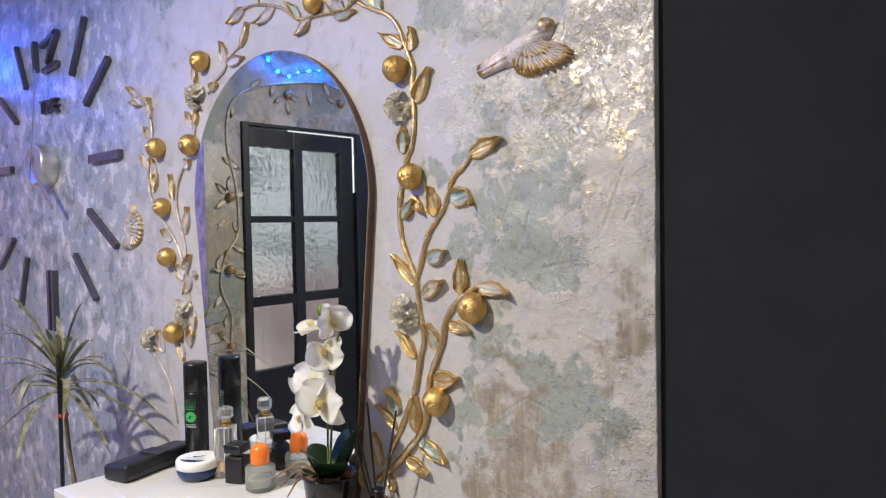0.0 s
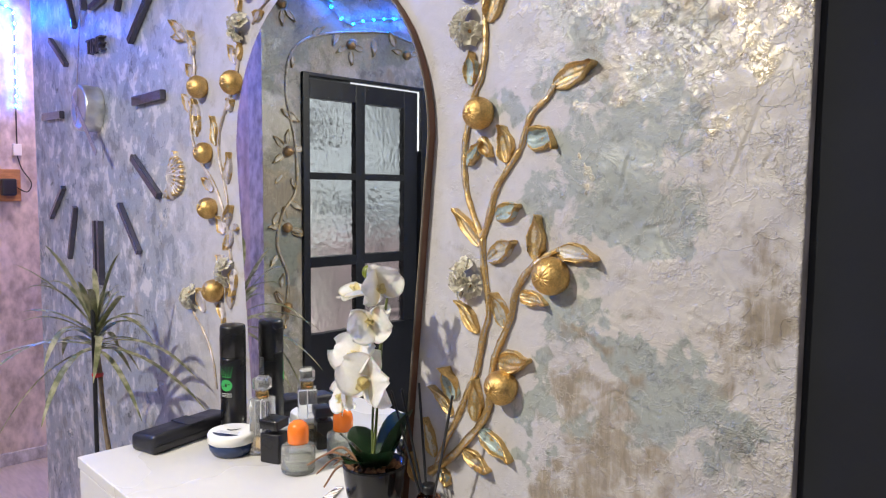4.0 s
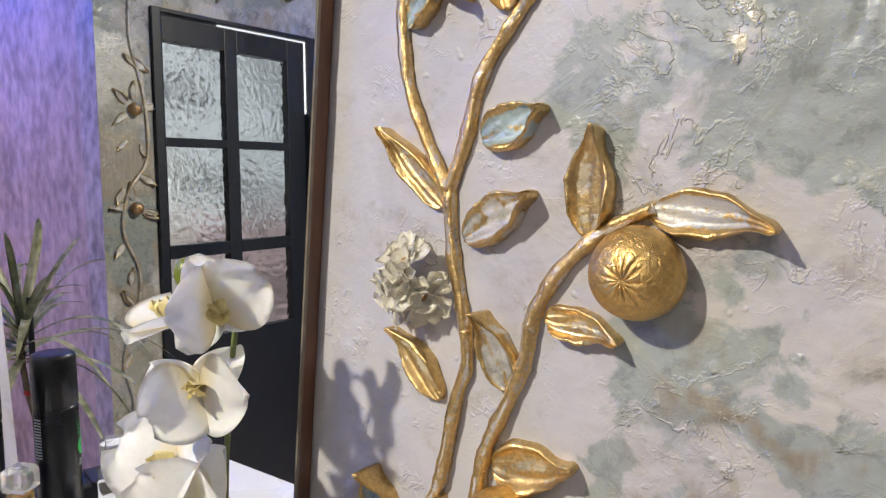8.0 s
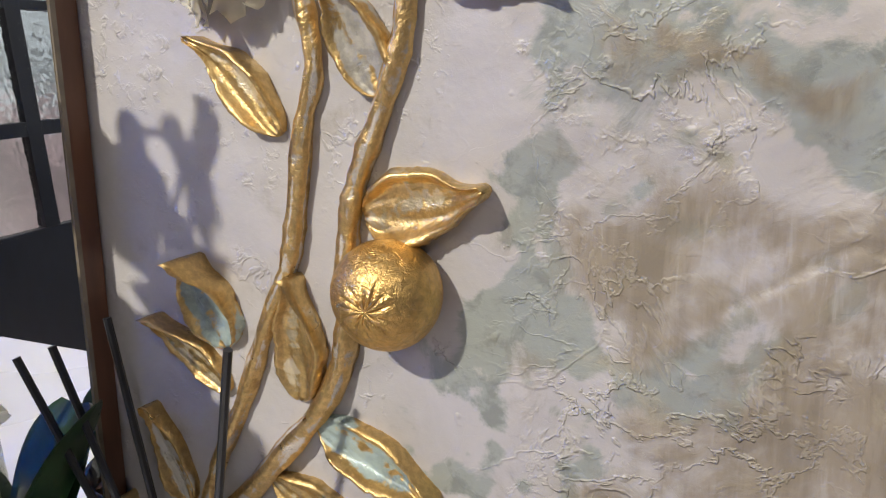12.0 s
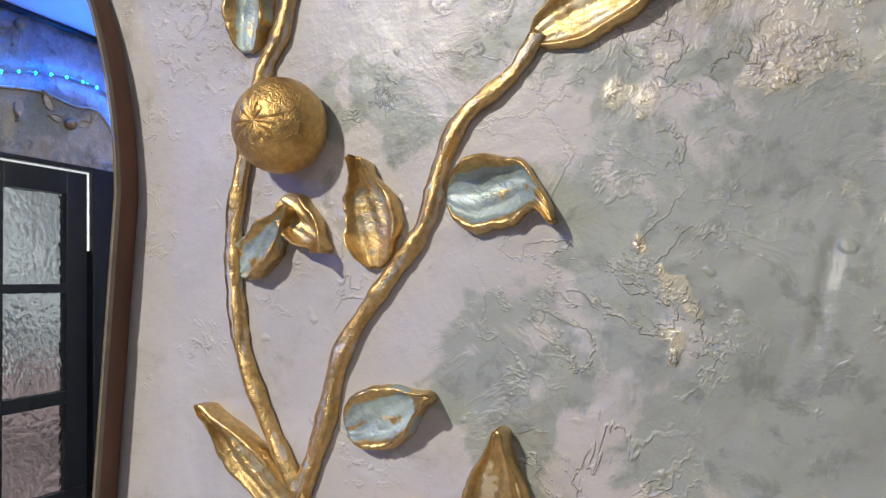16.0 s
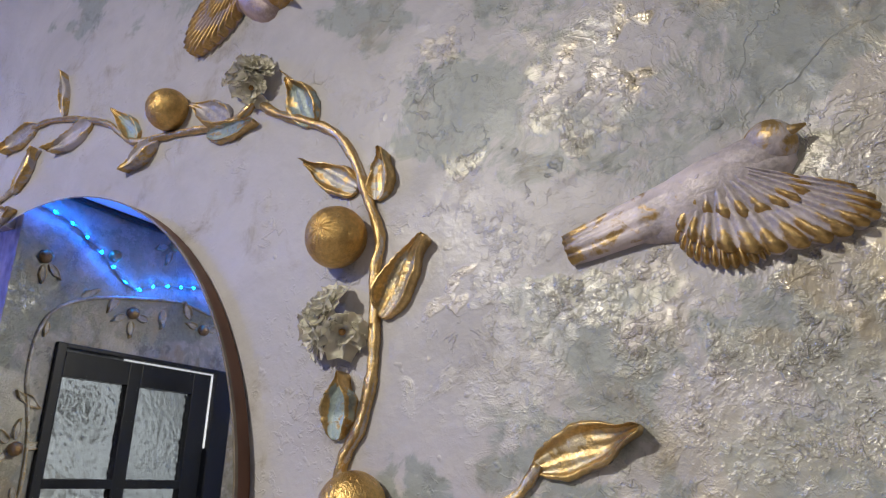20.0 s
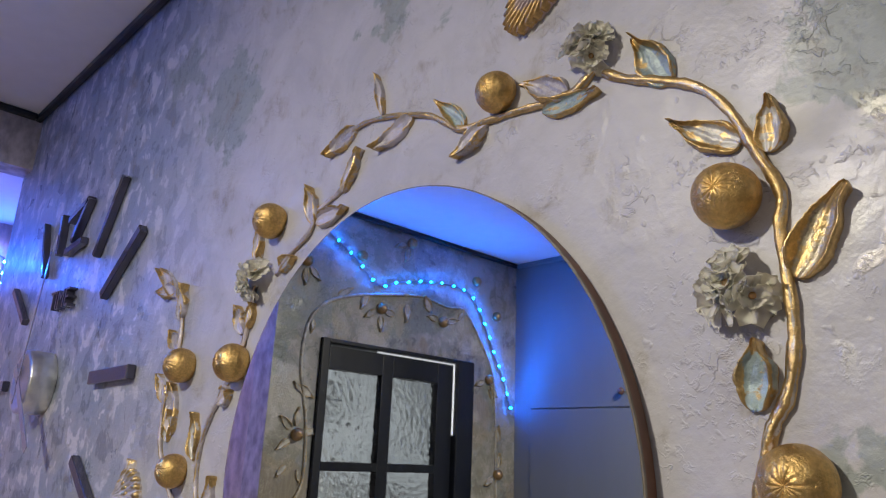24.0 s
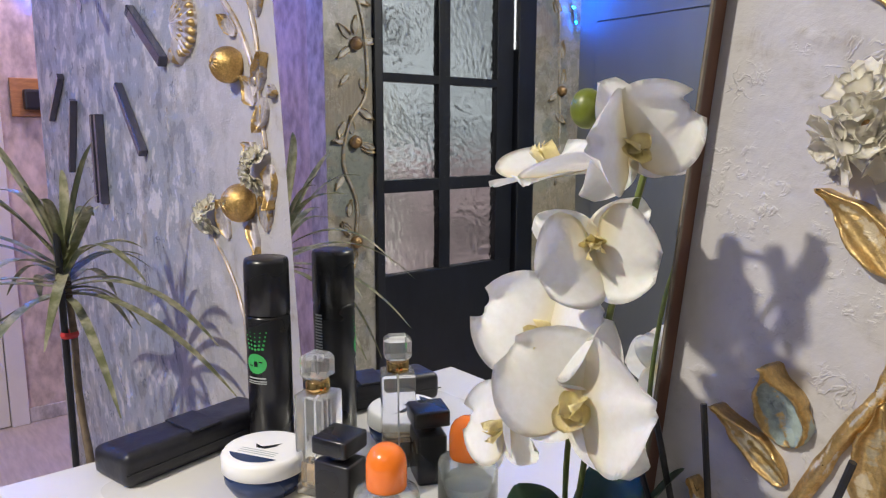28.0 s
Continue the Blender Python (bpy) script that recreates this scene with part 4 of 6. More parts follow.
# ---- the vine on the right of the mirror and over it ----
vine = thing("vine_relief", (0, 0, 0), "gilded plaster vine with fruits and blossoms climbing the wall", "wall relief")
put_stem(vine, [(-0.110, 1.036), (-0.093, 1.058), (-0.074, 1.100), (-0.051, 1.140), (-0.031, 1.183), (-0.012, 1.218), (-0.003, 1.250), (0.006, 1.291), (0.014, 1.315),
                (0.011, 1.348), (0.003, 1.389), (-0.001, 1.434)], 0.0052, 0.9, 1)
put_stem(vine, [(-0.001, 1.430), (-0.021, 1.469), (-0.035, 1.503), (-0.040, 1.540), (-0.040, 1.565), (-0.036, 1.592), (-0.028, 1.625), (-0.019, 1.654), (-0.008, 1.673),
                (-0.001, 1.703), (0.000, 1.736), (-0.003, 1.788), (0.000, 1.815), (-0.014, 1.850), (-0.031, 1.888), (-0.052, 1.916), (-0.080, 1.933), (-0.118, 1.950), (-0.142, 1.965)], 0.0048, 0.85, 2)
put_stem(vine, [(-0.001, 1.432), (0.013, 1.466), (0.024, 1.503), (0.041, 1.528), (0.057, 1.547), (0.072, 1.568), (0.081, 1.596), (0.093, 1.616), (0.116, 1.632), (0.130, 1.650)], 0.0050, 0.75, 3)
put_stem(vine, [(-0.110, 1.036), (-0.089, 1.053), (-0.060, 1.076), (-0.031, 1.108), (0.000, 1.143), (0.016, 1.172), (0.021, 1.200), (0.026, 1.240), (0.032, 1.262), (0.046, 1.292),
                (0.060, 1.325), (0.066, 1.354), (0.084, 1.384), (0.105, 1.404), (0.118, 1.413), (0.142, 1.424)], 0.0070, 0.58, 4)
put_stem(vine, [(-0.150, 1.975), (-0.172, 1.960), (-0.200, 1.957), (-0.237, 1.961), (-0.286, 1.964), (-0.326, 1.968), (-0.352, 1.985), (-0.377, 2.001), (-0.433, 2.020), (-0.489, 2.030), (-0.521, 2.027)], 0.0042, 0.7, 5)
G, B_, P_ = LEAF_GOLD, LEAF_BLUE, LEAF_PALE
RIGHT_LEAVES = [
    ((-0.006, 1.420), (-0.056, 1.479), 0.024, G, 0.004, 0.05), ((0.026, 1.466), (0.074, 1.484), 0.030, B_, 0.002, 0.0), ((0.011, 1.401), (0.067, 1.432), 0.030, P_, 0.003, 0.0),
    ((0.101, 1.406), (0.103, 1.472), 0.030, G, 0.006, -0.06), ((0.138, 1.421), (0.208, 1.425), 0.026, P_, 0.010, -0.10), ((0.074, 1.354), (0.126, 1.350), 0.022, G, 0.006, -0.05),
    ((-0.008, 1.285), (-0.048, 1.337), 0.024, G, 0.003, 0.06), ((0.048, 1.302), (0.028, 1.354), 0.028, P_, 0.010, 0.0), ((0.035, 1.247), (0.098, 1.260), 0.034, G, 0.003, 0.0),
    ((-0.058, 1.170), (-0.075, 1.222), 0.034, B_, 0.010, 0.0, -0.05), ((-0.061, 1.143), (-0.106, 1.187), 0.020, G, 0.006, 0.05), ((-0.012, 1.146), (-0.010, 1.217), 0.029, G, 0.004, -0.05),
    ((-0.003, 1.134), (0.067, 1.103), 0.027, B_, 0.006, 0.06), ((-0.038, 1.093), (0.023, 1.071), 0.025, G, 0.005, 0.05), ((-0.102, 1.063), (-0.121, 1.128), 0.021, P_, 0.004, 0.0),
    ((-0.150, 1.006), (-0.154, 1.060), 0.020, G, 0.004, 0.0), ((-0.088, 1.048), (-0.066, 1.024), 0.024, B_, 0.008, 0.15),
    ((0.083, 1.578), (0.136, 1.574), 0.036, B_, 0.004, 0.14, -0.36), ((0.044, 1.545), (0.042, 1.600), 0.029, G, 0.004, 0.03),
    ((-0.037, 1.545), (-0.001, 1.578), 0.024, B_, 0.004, 0.0), ((-0.010, 1.583), (0.017, 1.552), 0.022, G, 0.008, 0.10), ((0.126, 1.648), (0.195, 1.674), 0.029, G, 0.006, -0.04),
    ((-0.030, 1.664), (-0.024, 1.713), 0.027, B_, 0.004, 0.0), ((0.005, 1.752), (0.038, 1.814), 0.028, G, 0.005, -0.05), ((-0.026, 1.860), (-0.076, 1.892), 0.025, P_, 0.006, 0.05),
    ((-0.006, 1.848), (0.002, 1.889), 0.024, P_, 0.005, 0.0), ((-0.080, 1.932), (-0.108, 1.982), 0.030, B_, 0.004, 0.0), ((-0.184, 1.957), (-0.230, 1.992), 0.027, P_, 0.004, 0.1),
    ((-0.212, 1.950), (-0.146, 1.943), 0.020, B_, 0.004, 0.08), ((-0.286, 1.964), (-0.330, 1.932), 0.024, P_, 0.004, 0.0), ((-0.320, 1.968), (-0.348, 2.014), 0.020, B_, 0.008, 0.2),
    ((-0.405, 2.010), (-0.468, 1.981), 0.024, G, 0.004, 0.0), ((-0.462, 2.030), (-0.478, 2.092), 0.013, P_, 0.003, 0.0), ((-0.515, 2.030), (-0.573, 2.006), 0.026, P_, 0.003, 0.0)]
for k, (b0, t0, w0, mt, cu, bd, *hk) in enumerate(RIGHT_LEAVES):
    put_leaf(vine, b0, t0, w0, LEAF_FAINT if k >= 27 and mt is not B_ else mt, 100 + k, 1.0, cu, bd, hook=hk[0] if hk else None)
for k, (x, z, r) in enumerate(((-0.003, 1.619, 0.0243), (0.137, 1.388, 0.0268), (0.050, 1.214, 0.0258), (-0.035, 1.818, 0.0248), (-0.266, 1.987, 0.0218))):
    put_fruit(vine, x, z, r, k + 1)
for k, (x, z, s) in enumerate(((-0.029, 1.367, 0.060), (-0.034, 1.749, 0.056), (-0.156, 1.992, 0.052))):
    flower_parts("blossom", on_wall(x, z, 30 * k, 0.006), s, 20 + k, vine)

# ---- the vine on the left of the mirror ----
vine2 = thing("vine_relief", (0, 0, 0), "slender gilded plaster vine with fruits and ivory blossoms", "wall relief")
put_stem(vine2, [(-0.499, 1.995), (-0.518, 1.968), (-0.540, 1.948), (-0.582, 1.931), (-0.603, 1.902), (-0.645, 1.881), (-0.674, 1.857)], 0.0036, 1.0, 11, mat=STEM_FAINT)
put_stem(vine2, [(-0.728, 1.850), (-0.734, 1.832), (-0.736, 1.796), (-0.747, 1.758), (-0.784, 1.702), (-0.815, 1.663), (-0.832, 1.625), (-0.833, 1.578), (-0.814, 1.525), (-0.799, 1.480), (-0.797, 1.430),
                 (-0.796, 1.410), (-0.792, 1.376), (-0.784, 1.341)], 0.0042, 0.9, 12, mat=STEM_FAINT)
put_stem(vine2, [(-1.000, 1.890), (-0.985, 1.865), (-0.964, 1.845), (-0.952, 1.807), (-0.953, 1.770), (-0.972, 1.712), (-0.975, 1.660), (-0.965, 1.615), (-0.920, 1.563), (-0.858, 1.511), (-0.827, 1.471), (-0.805, 1.427)], 0.0040, 1.1, 13, mat=STEM_FAINT)
put_stem(vine2, [(-1.000, 1.215), (-0.980, 1.190), (-0.944, 1.164), (-0.907, 1.128), (-0.880, 1.080), (-0.865, 1.020)], 0.0030, 1.0, 14, mat=STEM_FAINT)
LEFT_LEAVES = [
    ((-0.535, 1.945), (-0.500, 1.996), 0.022, P_), ((-0.592, 1.915), (-0.610, 1.970), 0.026, P_), ((-0.588, 1.917), (-0.520, 1.918), 0.024, B_), ((-0.668, 1.867), (-0.628, 1.875), 0.024, G),
    ((-0.734, 1.884), (-0.727, 1.938), 0.026, P_), ((-0.748, 1.782), (-0.768, 1.824), 0.028, G), ((-0.736, 1.788), (-0.724, 1.824), 0.022, G), ((-0.962, 1.822), (-0.956, 1.884), 0.030, P_),
    ((-0.990, 1.868), (-1.060, 1.925), 0.028, P_), ((-0.998, 1.880), (-1.056, 1.884), 0.030, B_), ((-0.960, 1.775), (-0.978, 1.808), 0.024, P_), ((-0.797, 1.516), (-0.778, 1.588), 0.026, G),
    ((-0.850, 1.605), (-0.857, 1.674), 0.024, G), ((-0.790, 1.692), (-0.757, 1.700), 0.030, B_), ((-0.936, 1.640), (-0.946, 1.722), 0.030, P_), ((-0.950, 1.630), (-0.940, 1.680), 0.022, G),
    ((-0.972, 1.690), (-1.004, 1.738), 0.022, G), ((-0.868, 1.500), (-0.902, 1.530), 0.022, G), ((-0.818, 1.412), (-0.768, 1.466), 0.026, P_), ((-0.782, 1.410), (-0.794, 1.362), 0.026, G),
    ((-0.815, 1.400), (-0.838, 1.440), 0.026, P_), ((-0.812, 1.328), (-0.842, 1.350), 0.024, P_), ((-0.772, 1.320), (-0.772, 1.258), 0.028, G), ((-0.792, 1.226), (-0.784, 1.276), 0.024, G),
    ((-0.925, 1.200), (-0.945, 1.260), 0.026, P_), ((-0.770, 1.420), (-0.745, 1.412), 0.018, B_), ((-0.842, 1.240), (-0.815, 1.190), 0.022, P_)]
for k, (b0, t0, w0, mt) in enumerate(LEFT_LEAVES):
    put_leaf(vine2, b0, t0, w0, LEAF_FAINT if mt is not G or k % 3 else LEAF_PALE, 300 + k, 1.0, 0.004)
for k, (x, z, r) in enumerate(((-0.688, 1.936, 0.0255), (-0.910, 1.745, 0.027), (-0.746, 1.739, 0.027), (-0.890, 1.589, 0.025), (-0.872, 1.458, 0.026), (-0.848, 1.263, 0.028))):
    put_fruit(vine2, x, z, r, k + 11)
for k, (x, z, s) in enumerate(((-0.722, 1.856, 0.060), (-0.800, 1.312, 0.062), (-0.985, 1.232, 0.058))):
    flower_parts("blossom", on_wall(x, z, 40 * k, 0.006), s, 40 + k, vine2)


# ---- birds ----
def bird(name, body, tail, head, beak, fan, spokes, label, thick=0.016, under=None, mat=None, inner=0.34):
    """A plaster bird in relief, one mesh: body, head, beak, ribbed tail, and a fan of feathers about the point fan; spokes: (angle, radius)."""
    bm = bmesh.new()
    lay = bm.verts.layers.float.new("rim")

    def blob(c, ax, rx, ry, rz, gold, sq=1.0):
        r = bmesh.ops.create_uvsphere(bm, u_segments=20, v_segments=12, radius=1)
        m4 = on_wall(c[0], c[1], ax, 0.0)
        for vt in r["verts"]:
            vt.co = m4 @ Vector((vt.co.x * rx, vt.co.y * ry, vt.co.z * rz * (0.9 + 0.1 * vt.co.x)))
            vt[lay] = gold

    ang = math.degrees(math.atan2(head[1] - tail[1], head[0] - tail[0]))
    ln = math.hypot(head[0] - body[0], head[1] - body[1])
    blob(body, ang, ln * 1.25, ln * 0.52, thick * 1.25, 0.12)
    blob(((body[0] + head[0]) / 2, (body[1] + head[1]) / 2), ang, ln * 0.75, ln * 0.40, thick * 1.2, 0.12)
    blob(head, ang, ln * 0.38, ln * 0.36, thick * 1.35, 0.50)
    hb = math.degrees(math.atan2(beak[1] - head[1], beak[0] - head[0]))
    hl = math.hypot(beak[0] - head[0], beak[1] - head[1])
    r = bmesh.ops.create_cone(bm, segments=12, radius1=ln * 0.13, radius2=0.0008, depth=hl * 0.75, cap_ends=True)
    m4 = on_wall(head[0], head[1], hb, thick * 0.7) @ pose(hl * 0.62, 0, 0, 0, 90, 0)
    for vt in r["verts"]:
        vt.co = m4 @ vt.co
        vt[lay] = 0.75
    # ribbed tail
    ta = math.degrees(math.atan2(tail[1] - body[1], tail[0] - body[0]))
    tl = math.hypot(tail[0] - body[0], tail[1] - body[1])
    m4 = on_wall(body[0], body[1], ta, 0.0)
    rows = []
    for i in range(9):
        u = i / 8
        row = []
        for j in range(13):
            s = -1 + j / 6
            w = ln * (0.40 - 0.17 * u)
            z = thick * (1.0 - 0.25 * u) * (1 - 0.35 * s * s) + 0.0016 * math.sin(11 * s) * u
            vt = bm.verts.new(m4 @ Vector((tl * u, w * s, z)))
            vt[lay] = 0.15 + (0.45 * u if abs(s) > 0.3 else 0.1) + (0.35 if i == 8 else 0)
            row.append(vt)
        base = [bm.verts.new(m4 @ Vector((tl * u, ln * (0.40 - 0.17 * u) * s, -0.002))) for s in (-1.0, 1.0)]
        rows.append([base[0]] + row + [base[1]])
    for a, c in zip(rows, rows[1:]):
        for j in range(len(a) - 1):
            bm.faces.new((a[j], c[j], c[j + 1], a[j + 1]))
    bm.faces.new(rows[-1])
    # feathers in two layers
    layers = [(spokes, 1.0, thick * 0.95, inner), (spokes, 0.62, thick * 1.15, inner * 1.2)]
    if under:
        layers = [(under, 1.0, thick * 0.55, 0.34)] + layers
    for spokes, scale, lift, lo in layers:
        feathers, per = (15, 6) if scale == 1.0 else (11, 6)
        cols = feathers * per + 1
        grid = []
        for i in range(9):
            u = lo + (1 - lo) * i / 8
            row = []
            for j in range(cols):
                q = j / (cols - 1)
                f = q * (len(spokes) - 1)
                k = min(int(f), len(spokes) - 2)
                a = radians(spokes[k][0] + (spokes[k + 1][0] - spokes[k][0]) * (f - k))
                rad = (spokes[k][1] + (spokes[k + 1][1] - spokes[k][1]) * (f - k)) * scale
                rib = math.sin(math.pi * ((j % per) / per))
                rr = rad * u * (1 - 0.05 * (1 - rib) * (i == 8))
                z = lift * (1 - 0.35 * u) + 0.0046 * rib * u - (0.002 if i == 8 else 0)
                vt = bm.verts.new((fan[0] + rr * math.cos(a), -z, fan[1] + rr * math.sin(a)))
                vt[lay] = min(1, 0.04 + 0.85 * (0.15 + 0.85 * rib) * smooth(u, 0.55, 0.95) + 0.2 * (u > 0.9))
                row.append(vt)
            grid.append(row)
        grid.append([bm.verts.new((vt.co.x * 0.985 + fan[0] * 0.015, 0.003, vt.co.z * 0.985 + fan[1] * 0.015)) for vt in grid[-1]])
        for a, c in zip(grid, grid[1:]):
            for j in range(cols - 1):
                bm.faces.new((a[j], c[j], c[j + 1], a[j + 1]))
        for e in (0, cols - 1):
            low = [bm.verts.new((r[e].co.x, 0.003, r[e].co.z)) for r in grid]
            for k in range(len(grid) - 1):
                bm.faces.new((grid[k][e], grid[k + 1][e], low[k + 1], low[k]))
    bmesh.ops.recalc_face_normals(bm, faces=bm.faces)
    return tagged(part(name, bm, mat or BIRD_MAT, None, "", True), label, "bird relief", "birds on the wall")


bird("bird_relief", (0.243, 1.812), (0.152, 1.785), (0.279, 1.836), (0.300, 1.842), (0.246, 1.826),
     [(-142, 0.034), (-115, 0.046), (-95, 0.052), (-70, 0.062), (-51, 0.073), (-38, 0.086), (-29, 0.095), (-23, 0.092), (-18, 0.072)], "plaster bird in flight with gilded feathers on the wall",
     under=[(-128, 0.045), (-107, 0.058), (-88, 0.064), (-69, 0.066), (-58, 0.062)])
bird("bird_relief", (-0.178, 2.108), (-0.225, 2.200), (-0.137, 2.088), (-0.112, 2.066), (-0.175, 2.130),
     [(196, 0.060), (208, 0.090), (220, 0.110), (231, 0.110), (243, 0.082), (256, 0.052)], "plaster bird with gilded feathers over the vine", mat=BIRD_BROWN,
     under=[(95, 0.060), (120, 0.085), (145, 0.090), (165, 0.075)])
bird("bird_relief", (-1.075, 1.528), (-1.066, 1.600), (-1.105, 1.492), (-1.128, 1.478), (-1.098, 1.540),
     [(70, 0.044), (40, 0.070), (10, 0.084), (-20, 0.084), (-50, 0.070), (-80, 0.052)], "small plaster bird with a gilded fanned wing on the wall", inner=0.08, mat=BIRD_FAINT)


# ---- the clock ----
ACRYLIC = simple("dark_acrylic", (0.085, 0.080, 0.115), 0.09, 0.5, var=0.2, scale=20, bumpy=0.02, coat=0.5)
SILVER = simple("brushed_silver", (0.80, 0.79, 0.76), 0.36, 1.0, var=0.08, scale=80, bumpy=0.05)
PALE_METAL = simple("pale_clock_hand", (0.55, 0.56, 0.62), 0.14, 0.9, var=0.08, scale=60, bumpy=0.03)
CX, CZ = -1.627, 1.747
clock = thing("wall_clock", (0, 0, 0), "large frameless wall clock with dark acrylic bars on the plaster", "clock")


def bar(x0, z0, x1, z1, width, depth, parent, name="hour_bar", mat=None, lift=0.002):
    ln = math.hypot(x1 - x0, z1 - z0)
    bm = box(0, ln, -width / 2, width / 2, lift, lift + depth, min(0.0016, depth * 0.3), 1)
    bmesh.ops.transform(bm, matrix=on_wall(x0, z0, math.degrees(math.atan2(z1 - z0, x1 - x0))), verts=bm.verts)
    return part(name, bm, mat or ACRYLIC, parent)


HOURS = ((-1.421, 2.010, -1.317, 2.170, 0.019), (-1.330, 1.910, -1.173, 2.024, 0.024), (-1.312, 1.744, -1.119, 1.747, 0.030), (-1.332, 1.591, -1.158, 1.483, 0.024), (-1.441, 1.457, -1.301, 1.322, 0.020),
         (-1.830, 1.441, -1.905, 1.262, 0.018), (-1.945, 1.505, -2.092, 1.397, 0.020), (-1.935, 1.752, -2.140, 1.756, 0.030), (-1.875, 1.911, -2.035, 2.015, 0.020), (-1.782, 2.017, -1.857, 2.171, 0.017))
for x0, z0, x1, z1, w in HOURS:
    bar(x0, z0, x1, z1, w * 0.86, 0.016, clock)
for dx in (-0.014, 0.022):
    bar(CX + dx, CZ - 0.345, CX + dx, CZ - 0.545, 0.018, 0.018, clock)
bar(CX - 0.062, CZ + 0.311, CX - 0.070, CZ + 0.415, 0.017, 0.018, clock, "numeral_one")
two = ((-0.012, 0.388, 0.112, 0.417), (0.112, 0.419, 0.034, 0.326), (0.000, 0.306, 0.112, 0.318))
numeral = part("numeral_two", bmesh.new(), ACRYLIC, clock)
bm = bmesh.new()
for x0, z0, x1, z1 in two:
    ln = math.hypot(x1 - x0, z1 - z0)
    q = box(0, ln, -0.008, 0.008, 0.002, 0.020, 0.0014, 1)
    bmesh.ops.transform(q, matrix=on_wall(CX + x0, CZ + z0, math.degrees(math.atan2(z1 - z0, x1 - x0))), verts=q.verts)
    me = bpy.data.meshes.new("tmp")
    q.to_mesh(me)
    bm.from_mesh(me)
    bpy.data.meshes.remove(me)
    q.free()
bm.to_mesh(numeral.data)
bm.free()


def lettering(name, words, size, m, mat, parent, depth=0.0, label=""):
    cu = bpy.data.curves.new(name, "FONT")
    cu.body, cu.size, cu.extrude, cu.align_x, cu.align_y = words, size, depth, "CENTER", "CENTER"
    cu.materials.append(mat)
    tmp = new("tmp_text", cu)
    me = bpy.data.meshes.new_from_object(tmp.evaluated_get(bpy.context.evaluated_depsgraph_get()))
    bpy.data.objects.remove(tmp)
    ob = new(name, me)
    ob.parent = parent
    ob.matrix_local = m
    if label:
        ob["label"] = label
    return ob


lettering("word", "TIME", 0.062, on_wall(CX + 0.036, CZ + 0.186, 0, 0.011), ACRYLIC, clock, 0.009, "dark raised letters TIME")
bm = lathe([(0.066, 0.0), (0.070, 0.003), (0.070, 0.052), (0.067, 0.056), (0.058, 0.056), (0.055, 0.053)], 48)
bmesh.ops.transform(bm, matrix=on_wall(CX, CZ, 0), verts=bm.verts)
part("centre_case", bm, SILVER, clock, "round brushed silver movement case", True)
for ang, ln, w in ((-42, 0.215, 0.020), (78, 0.30, 0.007)):
    a = radians(ang)
    bar(CX - 0.05 * math.cos(a), CZ - 0.05 * math.sin(a), CX + ln * math.cos(a), CZ + ln * math.sin(a), w, 0.002, clock, "clock_hand", PALE_METAL, 0.060)


# ---- the light strips ----
def strip(name, points, spacing, out, label, mat, flat=1.0):
    """A flexible strip with small glowing dots along 3D points."""
    root = thing(name, (0, 0, 0), label, "light strip")
    path = catmull(points, 12)
    part("tape", tube(path, 0.0036, 1, 8, 0.0, 1, 0.35, out), GREY_PANEL, root)
    bm = bmesh.new()
    since = spacing
    for a, c in zip(path, path[1:]):
        since += (c - a).length
        if since >= spacing:
            since = 0
            bmesh.ops.create_icosphere(bm, subdivisions=1, radius=0.0045, matrix=Matrix.Translation(c + out * (0.0024 + 0.0036 * flat)) @ Matrix.Diagonal((flat, 0.8, 0.8, 1)))
    tagged(part("led_dots", bm, mat, root, "bright blue light-emitting dots"), kind="stuff")
    return root


MY = -0.039                            # the mirror image's offset in y
door_strip = [(XL + 0.012, MY - y, z) for y, z in ((0.90, 2.52), (1.04, 2.495), (1.20, 2.41), (1.342, 2.315), (1.45, 2.345), (1.58, 2.375), (1.74, 2.395), (1.88, 2.385), (1.955, 2.335), (2.03, 2.22), (2.10, 2.09), (2.17, 1.97), (2.215, 1.86))]
strip("light_strip", door_strip, 0.066, Vector((1, 0, 0)), "blue LED strip stuck along the wall over the door", LED, 0.16)
strip("light_strip", [(-3.588, y, z) for y, z in ((-0.58, 2.41), (-0.4, 2.42), (-0.2, 2.43), (0.15, 2.447), (0.24, 2.44), (0.262, 2.40), (0.262, 2.2), (0.258, 1.91))], 0.045, Vector((1, 0, 0)), "pale blue LED strip on the corridor wall", LED_PALE, 0.07)

# ---- corridor details ----
plug = thing("strip_adapter", (0, 0, 0), "small white strip controller hanging on a black cable", "adapter")
part("controller", box(-3.600, -3.575, 0.235, 0.275, 1.672, 1.735, 0.004, 2), WHITE_PAINT, plug)
part("cable", tube(catmull([(-3.592, 0.258, 1.91), (-3.590, 0.257, 1.82), (-3.590, 0.256, 1.735)], 6), 0.003, 1, 6, 0, 1, 1, Vector((1, 0, 0))), BLACK_TRIM, plug)
part("cable", tube(catmull([(-3.590, 0.255, 1.672), (-3.585, 0.275, 1.60), (-3.580, 0.315, 1.53), (-3.575, 0.29, 1.48), (-3.57, 0.22, 1.52)], 6), 0.003, 1, 6, 0, 1, 1, Vector((1, 0, 0))), BLACK_TRIM, plug)
WOOD_ORANGE = simple("orange_wood", (0.42, 0.20, 0.08), 0.5, var=0.25, scale=20, stretch=(1, 1, 5))
sock = thing("socket_board", (0, 0, 0), "orange wooden board with a black plugged socket on the corridor wall", "socket")
